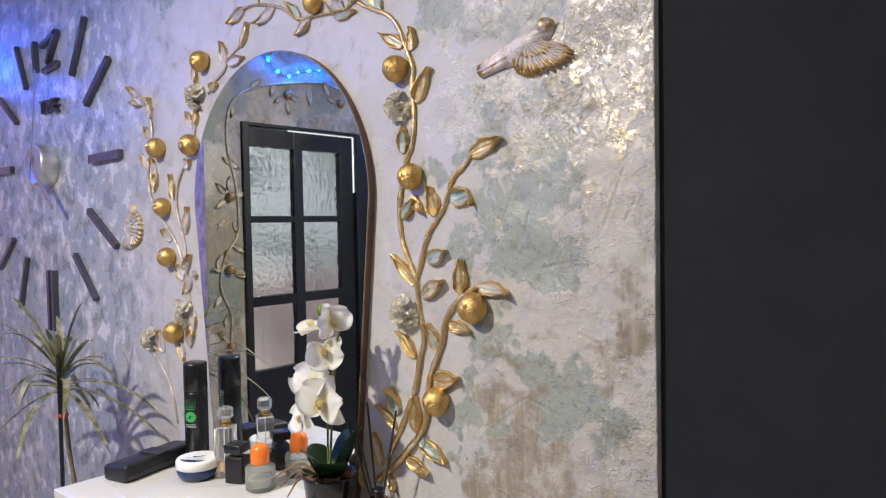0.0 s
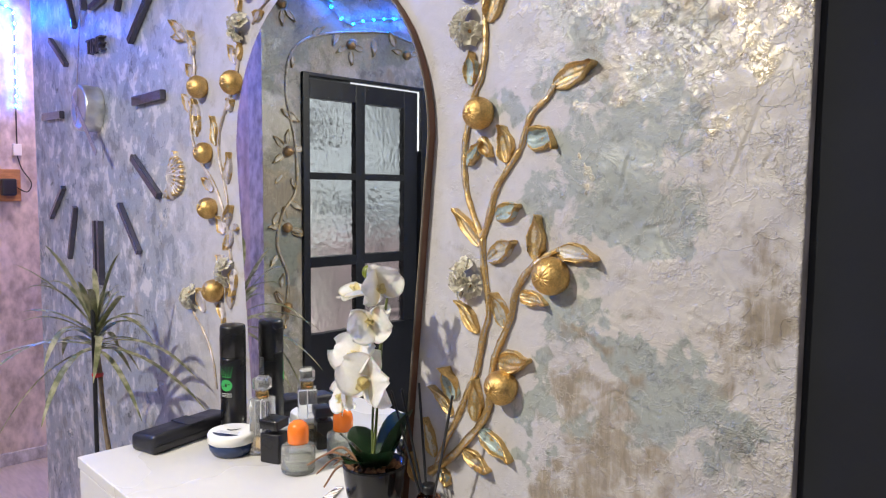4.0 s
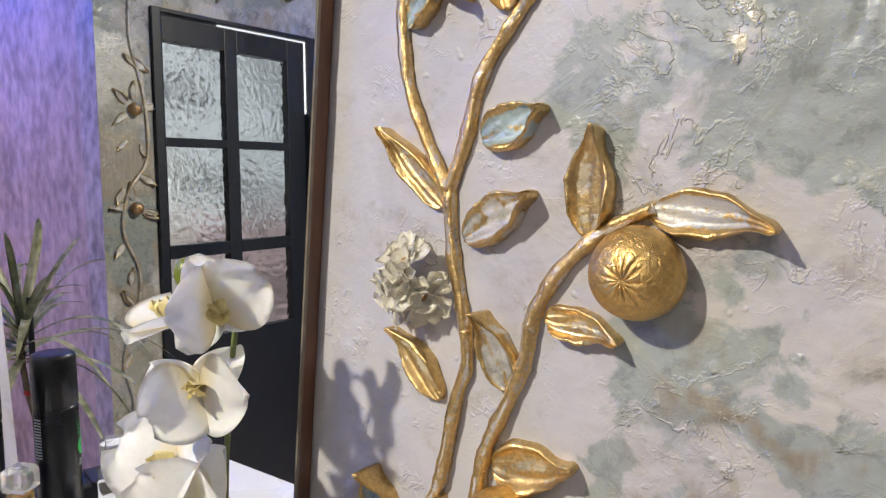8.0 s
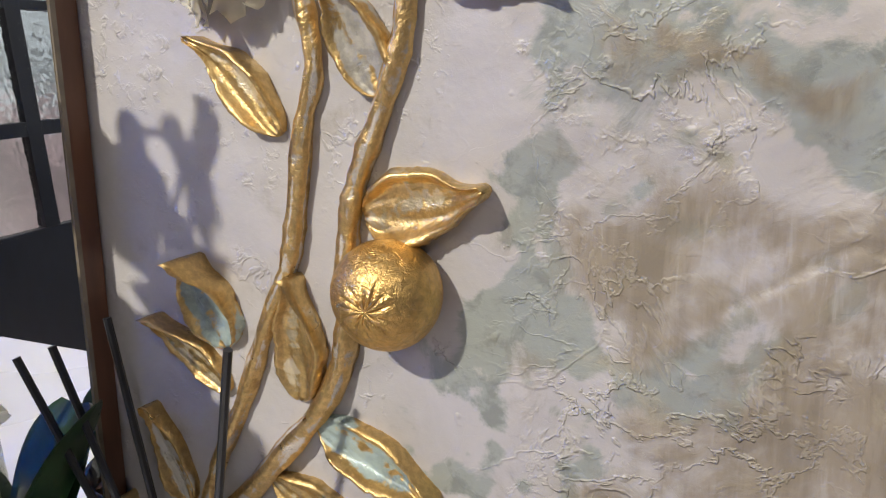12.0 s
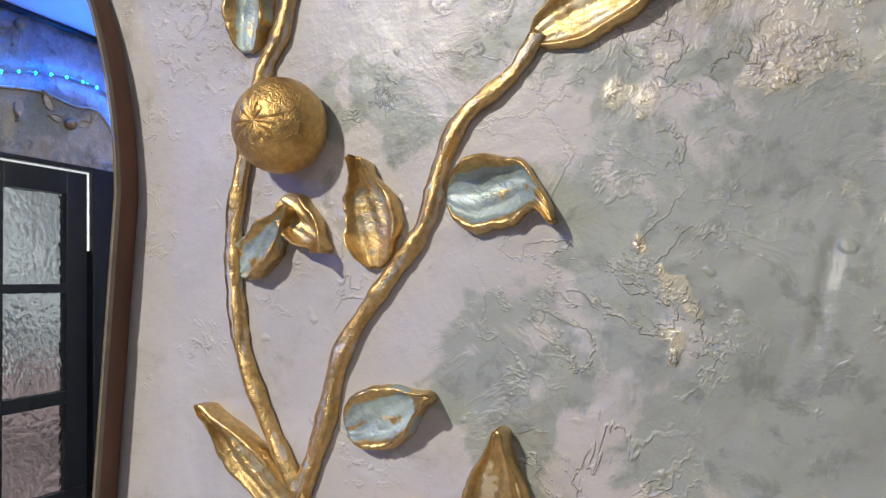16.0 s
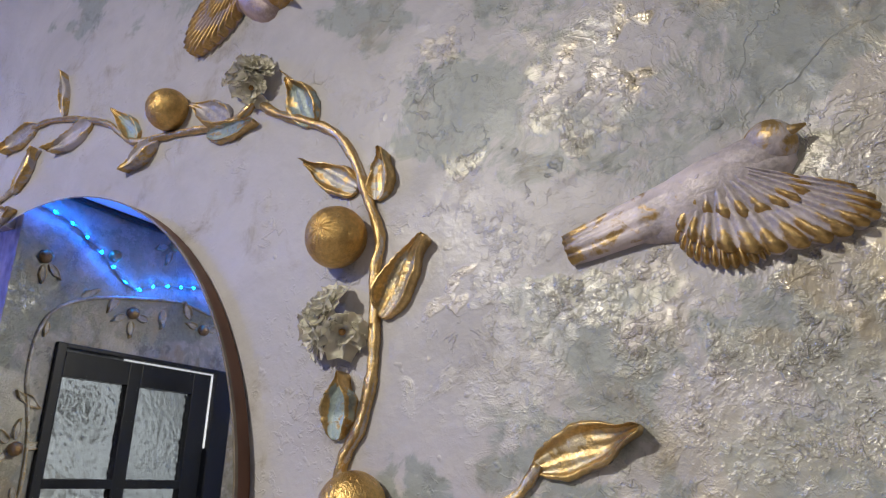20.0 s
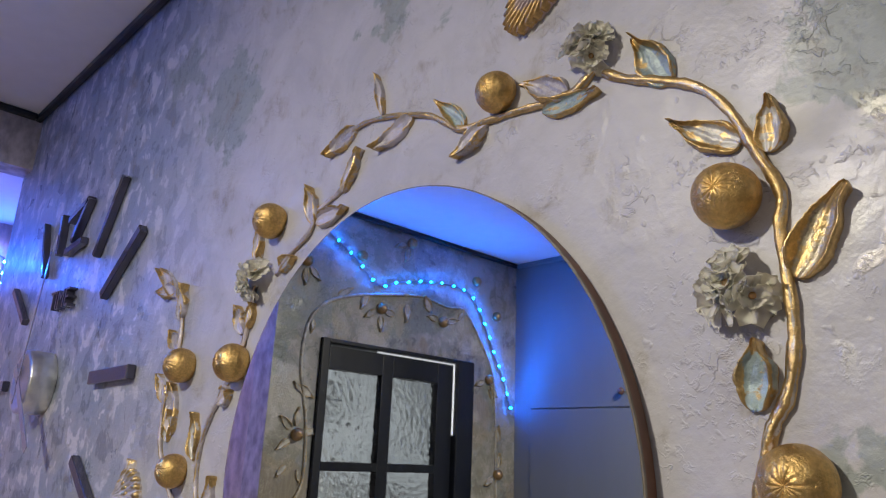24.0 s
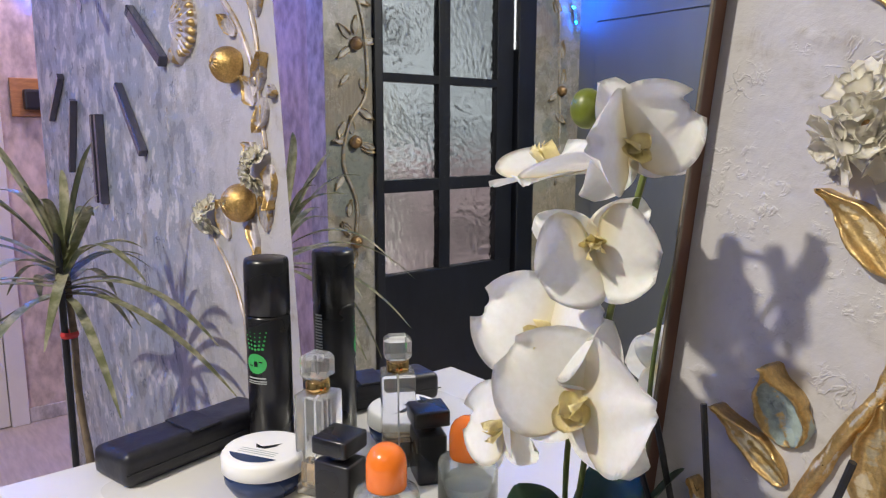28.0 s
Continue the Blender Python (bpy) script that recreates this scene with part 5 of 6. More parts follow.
part("board", box(-3.600, -3.580, 0.120, 0.265, 1.43, 1.60, 0.004, 2), WOOD_ORANGE, sock)
part("black_plug", box(-3.579, -3.530, 0.165, 0.235, 1.46, 1.55, 0.010, 2), BLACK_TRIM, sock)
wd = thing("corridor_door", (0, 0, 0), "white painted corridor door with its frame", "door")
part("door_frame", box(-3.600, -3.570, 0.000, 0.075, 0, 2.10, 0.004, 2), WHITE_PAINT, wd)
part("door_frame", box(-3.600, -3.570, -0.95, 0.000, 2.03, 2.10, 0.004, 2), WHITE_PAINT, wd)
part("door_leaf", box(-3.600, -3.582, -0.95, -0.004, 0.005, 2.026, 0.003, 2), WHITE_PAINT, wd)
structure("baseboard", box(-3.600, -3.585, 0.076, 2.1, 0, 0.07, 0.003, 1), LAVENDER, "low plaster-coloured baseboard")


# ---- the vine relief round the door ----
door_vine = thing("vine_relief", (0, 0, 0), "dim bronze plaster vine with small fruits round the door", "wall relief")


def door_stem(pts, radius, seed):
    path = catmull([(XL + 0.004, MY - y, z) for y, z in pts], 6)
    part("stem", tube(path, radius, 0.9, 8, 0.15, seed, 1, Vector((1, 0, 0))), STUCCO_DIM, door_vine, "", True)


door_stem([(0.93, 0.45), (0.96, 0.62), (0.93, 0.78), (0.99, 0.95), (1.003, 1.104), (0.950, 1.248), (0.978, 1.388), (1.055, 1.511), (1.050, 1.723), (1.005, 1.933), (1.020, 2.10), (1.09, 2.19), (1.22, 2.245), (1.36, 2.275), (1.50, 2.30)], 0.0075, 51)
door_stem([(1.50, 2.30), (1.62, 2.31), (1.76, 2.29), (1.88, 2.29), (1.99, 2.17), (2.08, 2.03), (2.11, 1.85), (2.12, 1.62), (2.13, 1.38), (2.11, 1.12)], 0.0065, 52)
rl = random.Random(5)
DOOR_FRUITS = ((0.982, 2.343), (1.521, 2.540), (1.371, 2.216), (1.736, 2.215), (2.057, 1.988), (1.010, 1.682), (1.000, 1.328), (2.130, 1.555), (0.995, 0.954), (1.25, 2.42), (1.95, 2.45), (2.10, 2.30))
for k, (y, z) in enumerate(DOOR_FRUITS):
    put_fruit(door_vine, MY - y, z, 0.024, 60 + k, place=on_door_wall, mat=BRONZE_DIM)
    if k < 9:
        for q in range(4 if k in (5, 6, 8) else 2):
            a = rl.uniform(0, 6.28)
            u = (MY - y + 0.03 * math.cos(a), z + 0.03 * math.sin(a))
            put_leaf(door_vine, u, (u[0] + 0.07 * math.cos(a), u[1] + 0.07 * math.sin(a)), 0.028, STUCCO_DIM, 500 + 9 * k + q, 1.0, 0.004, 0, on_door_wall)
for k, (y, z) in enumerate(((1.02, 1.84), (1.00, 1.86), (1.04, 2.12), (1.15, 2.23), (1.30, 2.27), (1.45, 2.20), (1.52, 2.26), (1.66, 2.25), (1.84, 2.24), (0.98, 1.57), (1.03, 1.56), (0.96, 1.40), (1.02, 1.45), (0.95, 1.20),
                                (0.97, 1.05), (0.96, 0.80), (2.09, 1.90), (2.10, 1.75), (2.14, 1.70), (2.10, 1.45), (2.14, 1.30))):
    a = rl.uniform(-2.6, 2.6)
    ln = rl.uniform(0.05, 0.085)
    put_leaf(door_vine, (MY - y, z), (MY - y + ln * math.cos(a), z + ln * math.sin(a)), ln * 0.42, STUCCO_DIM, 700 + k, 1.0, 0.004, 0, on_door_wall)


# ---- ceiling downlights ----
# The fixture at x 1.15 is invented to go with the fill lamp.
for x, y in ((-0.50, -1.58), (1.15, -1.30)):
    dl = thing("ceiling_downlight", (x, y, CEIL), "small round white ceiling downlight, assumed out of view", "ceiling light", "downlights")
    bm = lathe([(0.052, -0.002), (0.052, -0.012), (0.066, -0.012), (0.068, -0.006), (0.068, 0.0)], 36, False)
    part("trim_ring", bm, WHITE_PAINT, dl, "", True)
    bm = lathe([(0.052, -0.003), (0.0005, -0.003)], 36, False)
    part("reflector", bm, SILVER, dl)


# ---- things on the dresser ----
BLACK_PLASTIC = simple("black_plastic", (0.010, 0.010, 0.012), 0.30, var=0.2, scale=40, bumpy=0.03)
BLACK_LEATHER = simple("black_leather", (0.012, 0.012, 0.017), 0.42, var=0.3, scale=160, bumpy=0.35, dist=0.0008)
NAVY = simple("navy_plastic", (0.022, 0.040, 0.105), 0.25, var=0.08, scale=30, bumpy=0.02)
WHITE_PLASTIC = simple("white_plastic", (0.82, 0.81, 0.78), 0.35, var=0.02, scale=30, bumpy=0.02)
ORANGE_PLASTIC = simple("orange_plastic", (0.90, 0.20, 0.02), 0.22, var=0.04, scale=30, bumpy=0.01, coat=0.4)
GREEN_PRINT = simple("green_print", (0.05, 0.38, 0.10), 0.45, var=0.05, scale=30, bumpy=0.0)
GREY_PRINT = simple("grey_print", (0.40, 0.42, 0.40), 0.5, var=0.05, scale=30, bumpy=0.0)
WHITE_PRINT = simple("white_print", (0.75, 0.75, 0.72), 0.5, var=0.03, scale=30, bumpy=0.0)
GOLD_METAL = simple("polished_gold", (0.80, 0.52, 0.20), 0.18, 1.0, var=0.06, scale=60, bumpy=0.02)
STEEL = simple("polished_steel", (0.42, 0.41, 0.43), 0.26, 1.0, var=0.10, scale=90, bumpy=0.04)


def glass(name, colour, rough=0.03, ior=1.45, clear=1.0):
    m, t, b = material(name)
    b.inputs["Base Color"].default_value = (*colour, 1)
    b.inputs["Transmission Weight"].default_value, b.inputs["Roughness"].default_value, b.inputs["IOR"].default_value = clear, rough, ior
    return m


CLEAR = glass("clear_glass", (0.97, 0.98, 0.97), clear=0.88)
FROSTED = glass("frosted_glass", (0.90, 0.92, 0.88), 0.06, clear=0.86)
AMBER = glass("amber_glass", (0.42, 0.13, 0.03), 0.04)
PERFUME = glass("amber_perfume", (0.95, 0.62, 0.25), 0.0, 1.36)
WATERY = glass("pale_perfume", (0.93, 0.95, 0.90), 0.0, 1.34, 0.85)

# black spray can
can = thing("spray_can", (-0.664, -0.066, TOP), "tall black spray can with a green round mark", "spray can")
part("can_body", lathe([(0.024, 0.0), (0.0262, 0.002), (0.0262, 0.186), (0.0250, 0.190)], 48), BLACK_PLASTIC, can, "", True)
part("cap", lathe([(0.0258, 0.1905), (0.0266, 0.192), (0.0262, 0.258), (0.0250, 0.263), (0.0225, 0.2645), (0.002, 0.2640)], 48), BLACK_PLASTIC, can, "matt black cap", True)


def wrap(bm, radius, out=0.0004):
    """Bends a flat drawing in x, z about the z axis, facing -y."""
    for vt in bm.verts:
        a = vt.co.x / radius
        r = radius + out - vt.co.y
        vt.co.x, vt.co.y = r * math.sin(a), -r * math.cos(a)
    return bm


def disc(cx, cz, r, n=28, y=0.0):
    bm = bmesh.new()
    mid = bm.verts.new((cx, y, cz))
    rings = [[bm.verts.new((cx + r * q * math.cos(2 * math.pi * k / n), y, cz + r * q * math.sin(2 * math.pi * k / n))) for k in range(n)] for q in (0.25, 0.5, 0.75, 1.0)]
    for k in range(n):
        bm.faces.new((mid, rings[0][k], rings[0][(k + 1) % n]))
        for a, c in zip(rings, rings[1:]):
            bm.faces.new((a[k], c[k], c[(k + 1) % n], a[(k + 1) % n]))
    return bm


def bars(spec):
    bm = bmesh.new()
    for x0, x1, z0, z1 in spec:
        n = 8
        for k in range(n):
            a, c = x0 + (x1 - x0) * k / n, x0 + (x1 - x0) * (k + 1) / n
            bm.faces.new([bm.verts.new(p) for p in ((a, 0, z0), (c, 0, z0), (c, 0, z1), (a, 0, z1))])
    return bm


TURN_CAN = pose(0, 0, 0, 0, 0, 28)


def on_can(name, bm, mat, label=""):
    wrap(bm, 0.0262)
    bmesh.ops.transform(bm, matrix=TURN_CAN, verts=bm.verts)
    return part(name, bm, mat, can, label)


on_can("round_mark", disc(0, 0.128, 0.0135), GREEN_PRINT, "green round mark")
inner = wrap(bars([(-0.0085, -0.0042, 0.1245, 0.1262), (-0.0022, 0.0022, 0.1245, 0.1315), (0.0042, 0.0085, 0.1298, 0.1315)]), 0.0262, 0.0009)
bmesh.ops.transform(inner, matrix=TURN_CAN, verts=inner.verts)
part("mark_bars", inner, BLACK_PLASTIC, can)
dots = bmesh.new()
for row in range(5):
    for k in range(5):
        d = disc((k - 2) * (0.0046 + 0.0006 * row), 0.147 + row * 0.0055 + 0.0006 * abs(k - 2), 0.0018 - 0.00025 * row, 10)
        me = bpy.data.meshes.new("tmp")
        d.to_mesh(me)
        dots.from_mesh(me)
        bpy.data.meshes.remove(me)
        d.free()
on_can("dot_pattern", dots, GREEN_PRINT)
on_can("print_lines", bars([(-0.012, 0.012, 0.1075, 0.1095), (-0.013, 0.013, 0.1035, 0.1050), (-0.013, 0.013, 0.1008, 0.1020)]), GREY_PRINT)
rows = bars([(-0.006, 0.006, 0.120 + 0.0042 * k, 0.1222 + 0.0042 * k) for k in range(14)])
wrap(rows, 0.0262)
bmesh.ops.transform(rows, matrix=pose(0, 0, 0, 0, 0, 168), verts=rows.verts)
part("back_print", rows, GREY_PRINT, can)

# cream jar
jar = thing("cream_jar", (-0.578, -0.116, TOP), "round navy cream jar with a white lid", "jar")
part("jar_body", lathe([(0.030, 0.0), (0.036, 0.002), (0.0425, 0.016), (0.0435, 0.030), (0.041, 0.032)], 56), NAVY, jar, "", True)
part("lid", lathe([(0.0435, 0.0305), (0.0452, 0.032), (0.0452, 0.050), (0.0430, 0.0542), (0.040, 0.0550), (0.002, 0.0550)], 56), WHITE_PLASTIC, jar, "white lid", True)
bird_mark = bmesh.new()
bird_mark.faces.new([bird_mark.verts.new((x, y, 0.0554)) for x, y in ((-0.014, 0.004), (-0.004, 0.000), (0.002, 0.004), (0.013, 0.014), (0.010, 0.004), (0.003, -0.004), (-0.008, -0.004))])
part("lid_mark", bird_mark, BLACK_PLASTIC, jar)
arc = bmesh.new()
arc.faces.new([arc.verts.new((0.036 * math.cos(a), 0.036 * math.sin(a), 0.0554)) for a in np.linspace(-2.5, -0.65, 16)])
part("lid_label", arc, NAVY, jar, "navy printed segment")
bm = bmesh.new()
for k in range(3):
    bm.faces.new([bm.verts.new(p) for p in ((-0.022, -0.008 - 0.004 * k, 0.0554), (0.022, -0.008 - 0.004 * k, 0.0554), (0.022, -0.0095 - 0.004 * k, 0.0554), (-0.022, -0.0095 - 0.004 * k, 0.0554))])
part("print_lines", bm, GREY_PRINT, jar)
bpy.context.view_layer.update()
jar.rotation_euler = (0, 0, radians(30))

# tall square perfume bottle
tall = thing("perfume_bottle", (-0.532, -0.073, TOP), "tall clear square perfume bottle with a faceted glass stopper", "perfume bottle", turn=30)
part("bottle", box(-0.0155, 0.0155, -0.0155, 0.0155, 0, 0.128, 0.004, 3), CLEAR, tall, "", True)
part("perfume", box(-0.0112, 0.0112, -0.0112, 0.0112, 0.010, 0.042, 0.002, 2), PERFUME, tall, "amber perfume in the bottom")
part("dip_tube", box(-0.0008, 0.0008, -0.0008, 0.0008, 0.012, 0.127), WHITE_PLASTIC, tall)
part("collar", lathe([(0.010, 0.1285), (0.0105, 0.130), (0.0105, 0.142), (0.009, 0.144)], 28), GOLD_METAL, tall, "gold collar", True)
bm = box(-0.0125, 0.0125, -0.0125, 0.0125, 0.1445, 0.176, 0.005, 1)
part("stopper", bm, CLEAR, tall, "faceted clear stopper")

# small black square bottle
blk = thing("perfume_bottle", (-0.480, -0.078, TOP), "small black square perfume bottle with a flat cap", "perfume bottle", turn=24)
part("bottle", box(-0.022, 0.022, -0.017, 0.017, 0, 0.070, 0.004, 3), BLACK_PLASTIC, blk, "", True)
part("neck", lathe([(0.010, 0.0705), (0.010, 0.080)], 24), BLACK_PLASTIC, blk)
part("cap", box(-0.021, 0.021, -0.021, 0.021, 0.0805, 0.103, 0.003, 2), BLACK_PLASTIC, blk, "flat black cap", True)

# round bottle with an orange cap
orb = thing("perfume_bottle", (-0.404, -0.072, TOP), "squat round glass perfume bottle with a domed orange cap", "perfume bottle")
part("bottle", lathe([(0.002, 0.0), (0.028, 0.0), (0.0315, 0.003), (0.0322, 0.008), (0.0322, 0.055), (0.0305, 0.060), (0.022, 0.064), (0.013, 0.066), (0.013, 0.070), (0.011, 0.070), (0.011, 0.063),
                               (0.020, 0.060), (0.0275, 0.056), (0.0285, 0.052), (0.0285, 0.012), (0.026, 0.009), (0.002, 0.009)], 56, False), FROSTED, orb, "", True)
part("perfume", lathe([(0.002, 0.0095), (0.026, 0.0095), (0.0281, 0.0125), (0.0281, 0.034), (0.002, 0.034)], 48, False), WATERY, orb, "pale perfume")
part("cap", lathe([(0.0195, 0.066), (0.0200, 0.068), (0.0200, 0.094), (0.0185, 0.103), (0.0150, 0.110), (0.0090, 0.1150), (0.0010, 0.1168)], 48), ORANGE_PLASTIC, orb, "domed orange cap", True)

# glasses case
case = thing("glasses_case", (-0.722, -0.150, TOP), "long black leather glasses case with a flap", "case", turn=104)
bm = box(-0.104, 0.104, -0.038, 0.038, 0.0, 0.038, 0.012, 4)
for vt in bm.verts:
    vt.co.z *= 1 - 0.10 * (vt.co.y / 0.038)
    vt.co.z += 0.0010 * math.sin(vt.co.x * 60) * (vt.co.z > 0.02)
part("case_body", bm, BLACK_LEATHER, case, "", True)
part("flap", box(-0.020, 0.020, -0.0395, 0.020, 0.0395, 0.0425, 0.001, 1), BLACK_LEATHER, case)
part("seam", box(-0.105, 0.105, -0.0392, -0.0376, 0.0175, 0.0190, 0.0004, 1), BLACK_TRIM, case)

# wrist watch lying on the dresser
watch = thing("wrist_watch", (-0.240, -0.138, TOP), "silver metal wrist watch lying open on the dresser", "watch", turn=121)
part("watch_case", lathe([(0.014, 0.001), (0.0155, 0.003), (0.0155, 0.007), (0.0135, 0.009), (0.0130, 0.0085), (0.001, 0.0085)], 36), STEEL, watch, "", True)
for side in (-1, 1):
    for k in range(11):
        x = side * (0.0185 + 0.0068 * k)
        part("band_link", box(x - 0.0030, x + 0.0030, -0.0092 + 0.0002 * k, 0.0092 - 0.0002 * k, 0.0006 + 0.0012 * math.sin(k * 0.5), 0.0046 + 0.0012 * math.sin(k * 0.5), 0.0010, 1), STEEL, watch)

# reed diffuser
dif = thing("reed_diffuser", (-0.066, -0.050, TOP), "amber glass reed diffuser with dark sticks", "diffuser")
part("bottle", lathe([(0.002, 0.0), (0.0195, 0.0), (0.0215, 0.003), (0.0215, 0.044), (0.0190, 0.052), (0.0110, 0.058), (0.0105, 0.070), (0.0085, 0.070), (0.0090, 0.057), (0.0170, 0.050), (0.0190, 0.043),
                               (0.0190, 0.006), (0.017, 0.004), (0.002, 0.004)], 44, False), AMBER, dif, "amber glass", True)
part("collar", lathe([(0.0112, 0.058), (0.0120, 0.060), (0.0120, 0.071), (0.0090, 0.072)], 32), BLACK_PLASTIC, dif, "black neck collar", True)
lab = bars([(-0.0165, 0.0165, 0.008, 0.040)])
wrap(lab, 0.0215)
bmesh.ops.transform(lab, matrix=pose(0, 0, 0, 0, 0, 42), verts=lab.verts)
part("label", lab, BLACK_PLASTIC, dif, "black label with white words")
for words, z in (("Bubble", 0.021), ("Gum", 0.0135)):
    lettering("label_word", words, 0.0086, pose(0, 0, 0, 0, 0, 42) @ pose(0, -0.0225, z, 90), WHITE_PRINT, dif, 0.0, "white label lettering")
lg = disc(-0.002, 0.033, 0.0042, 20)
wrap(lg, 0.0215, 0.0008)
bmesh.ops.transform(lg, matrix=pose(0, 0, 0, 0, 0, 42), verts=lg.verts)
part("round_mark", lg, GREY_PRINT, dif)
SX, SY, SZ = -0.066, -0.050, TOP
for tip in ((-0.002, -0.064, 1.200), (-0.095, -0.046, 1.198), (-0.132, -0.072, 1.182), (-0.118, -0.062, 1.186)):
    d = Vector((tip[0] - SX, tip[1] - SY, tip[2] - SZ))
    part("reed_stick", tube([Vector((0, 0, 0.006)) - d * 0.02, d * 0.5, d], 0.0021, 1, 8, 0.0, 1, 1, Vector((0, -1, 0.1))), BLACK_TRIM, dif)

can.scale, jar.scale, tall.scale, blk.scale, orb.scale = (1.03, 1.03, 0.925), (1.06, 1.06, 0.84), (1.28, 1.28, 0.90), (1, 1, 0.84), (1, 1, 0.85)

# ---- the orchid ----
m, t, b = material("orchid_petal")
v = coords(t)
n = noise_tex(t, v, 220, 4)
t.links.new(mixc(t, attribute(t, "heart"), mixc(t, ramp(t, n, 0.3, 0.7), (0.93, 0.92, 0.88), (0.97, 0.965, 0.94)), (0.94, 0.84, 0.58)), b.inputs["Base Color"])
b.inputs["Roughness"].default_value, b.inputs["Subsurface Weight"].default_value, b.inputs["Subsurface Scale"].default_value = 0.5, 0.12, 0.01
bump(t, b, n, 0.08, 0.0006)
PETAL = m
LIP = simple("orchid_lip", (0.95, 0.80, 0.46), 0.55, var=0.15, scale=200, bumpy=0.1)
PETAL_GREEN = simple("orchid_green", (0.022, 0.062, 0.022), 0.32, var=0.35, scale=35, bumpy=0.06, stretch=(1, 1, 1), coat=0.2)
BUD_GREEN = simple("orchid_bud", (0.13, 0.16, 0.015), 0.4, var=0.2, scale=90)
ORCHID_STEM = simple("orchid_stem", (0.16, 0.20, 0.06), 0.45, var=0.2, scale=80)
BARK = simple("bark_chips", (0.22, 0.11, 0.055), 0.8, var=0.5, scale=70, bumpy=0.4)
POT_BLACK = simple("black_glazed_pot", (0.010, 0.010, 0.011), 0.16, var=0.2, scale=20, bumpy=0.02)
OX, OY = -0.168, -0.078
orchid = thing("potted_orchid", (OX, OY, TOP), "white artificial orchid in a glossy black pot", "orchid")
part("pot", lathe([(0.002, 0.0), (0.034, 0.0), (0.038, 0.004), (0.048, 0.045), (0.0525, 0.082), (0.0525, 0.086), (0.0495, 0.086), (0.0475, 0.074), (0.002, 0.072)], 56, False), POT_BLACK, orchid, "glossy black pot", True)
chips = bmesh.new()
rc = random.Random(8)
for k in range(70):
    a, r = rc.uniform(0, 6.28), 0.043 * math.sqrt(rc.random())
    bmesh.ops.create_cube(chips, size=1.0, matrix=Matrix.Translation((r * math.cos(a), r * math.sin(a), 0.074 + rc.uniform(0, 0.010))) @ Euler((rc.uniform(0, 3), rc.uniform(0, 3), rc.uniform(0, 3))).to_matrix().to_4x4() @ Matrix.Diagonal((rc.uniform(0.007, 0.015), rc.uniform(0.005, 0.009), rc.uniform(0.003, 0.006), 1)))
tagged(part("bark", chips, BARK, orchid, "brown bark chips"), kind="stuff")
for k, (ang, ln) in enumerate(((196, 0.065), (210, 0.080), (222, 0.060), (186, 0.052), (240, 0.05))):
    a = radians(ang)
    path = catmull([(0.035 * math.cos(a), 0.035 * math.sin(a), 0.082), ((0.035 + ln * 0.5) * math.cos(a), (0.035 + ln * 0.5) * math.sin(a), 0.098 - 0.004 * k), ((0.035 + ln) * math.cos(a + 0.15), (0.035 + ln) * math.sin(a + 0.15), 0.080 - 0.006 * k)], 6)
    part("air_root", tube(path, 0.0024, 0.6, 7, 0.12, k, 1, Vector((0, 0, 1))), BARK, orchid)


def blade(base, heading, length, width, rise, droop, fold, name, mat, parent, n=14, w=5, base_w=0.35, wave=0.0):
    """A strap leaf that rises from base along a heading and arches over."""
    a = radians(heading)
    h, side = Vector((math.cos(a), math.sin(a), 0)), Vector((-math.sin(a), math.cos(a), 0))
    bm = bmesh.new()
    rows = []
    for i in range(n + 1):
        u = i / n
        p = Vector(base) + h * (length * (u - 0.12 * u * u * droop)) * math.cos(radians(rise)) + Vector((0, 0, length * (math.sin(radians(rise)) * u - droop * u * u)))
        p += side * wave * math.sin(3 * u) * length
        half = 0.5 * width * (base_w + (1 - base_w) * math.sin(math.pi * min(1, u * 0.92 + 0.06)) ** 0.6) * (1 - u ** 6 * 0.85)
        rows.append([bm.verts.new(p + side * half * s + Vector((0, 0, fold * half * abs(s)))) for s in np.linspace(-1, 1, w)])
    for x, y in zip(rows, rows[1:]):
        for j in range(w - 1):
            bm.faces.new((x[j], y[j], y[j + 1], x[j + 1]))
    bmesh.ops.solidify(bm, geom=bm.faces[:], thickness=0.0008)
    bmesh.ops.recalc_face_normals(bm, faces=bm.faces)
    return part(name, bm, mat, parent, "", True)


for hd, ln, wd, rs, dr in ((255, 0.098, 0.066, 60, 0.22), (322, 0.108, 0.062, 48, 0.26), (18, 0.150, 0.058, 66, 0.20), (178, 0.088, 0.056, 58, 0.24), (288, 0.085, 0.064, 40, 0.30), (90, 0.12, 0.056, 64, 0.2)):
    blade((0.012 * math.cos(radians(hd)), 0.012 * math.sin(radians(hd)), 0.078), hd, ln, wd, rs, dr, 0.22, "leaf", PETAL_GREEN, orchid, 18, 9, 0.5)
spike = [(-0.006, 0.0, 0.074), (0.000, 0.002, 0.130), (0.014, -0.004, 0.200), (0.030, -0.012, 0.270), (0.050, -0.020, 0.340), (0.064, -0.026, 0.385), (0.052, -0.030, 0.402), (0.032, -0.036, 0.406)]
part("flower_spike", tube(catmull(spike, 7), 0.0024, 0.7, 8, 0.1, 3, 1, Vector((0, -1, 0))), ORCHID_STEM, orchid, "", True)
part("flower_spike", tube(catmull([(-0.010, 0.004, 0.074), (-0.016, 0.010, 0.170), (-0.006, 0.014, 0.260), (0.012, 0.012, 0.330)], 7), 0.0022, 0.7, 8, 0.1, 4, 1, Vector((0, -1, 0))), ORCHID_STEM, orchid, "", True)


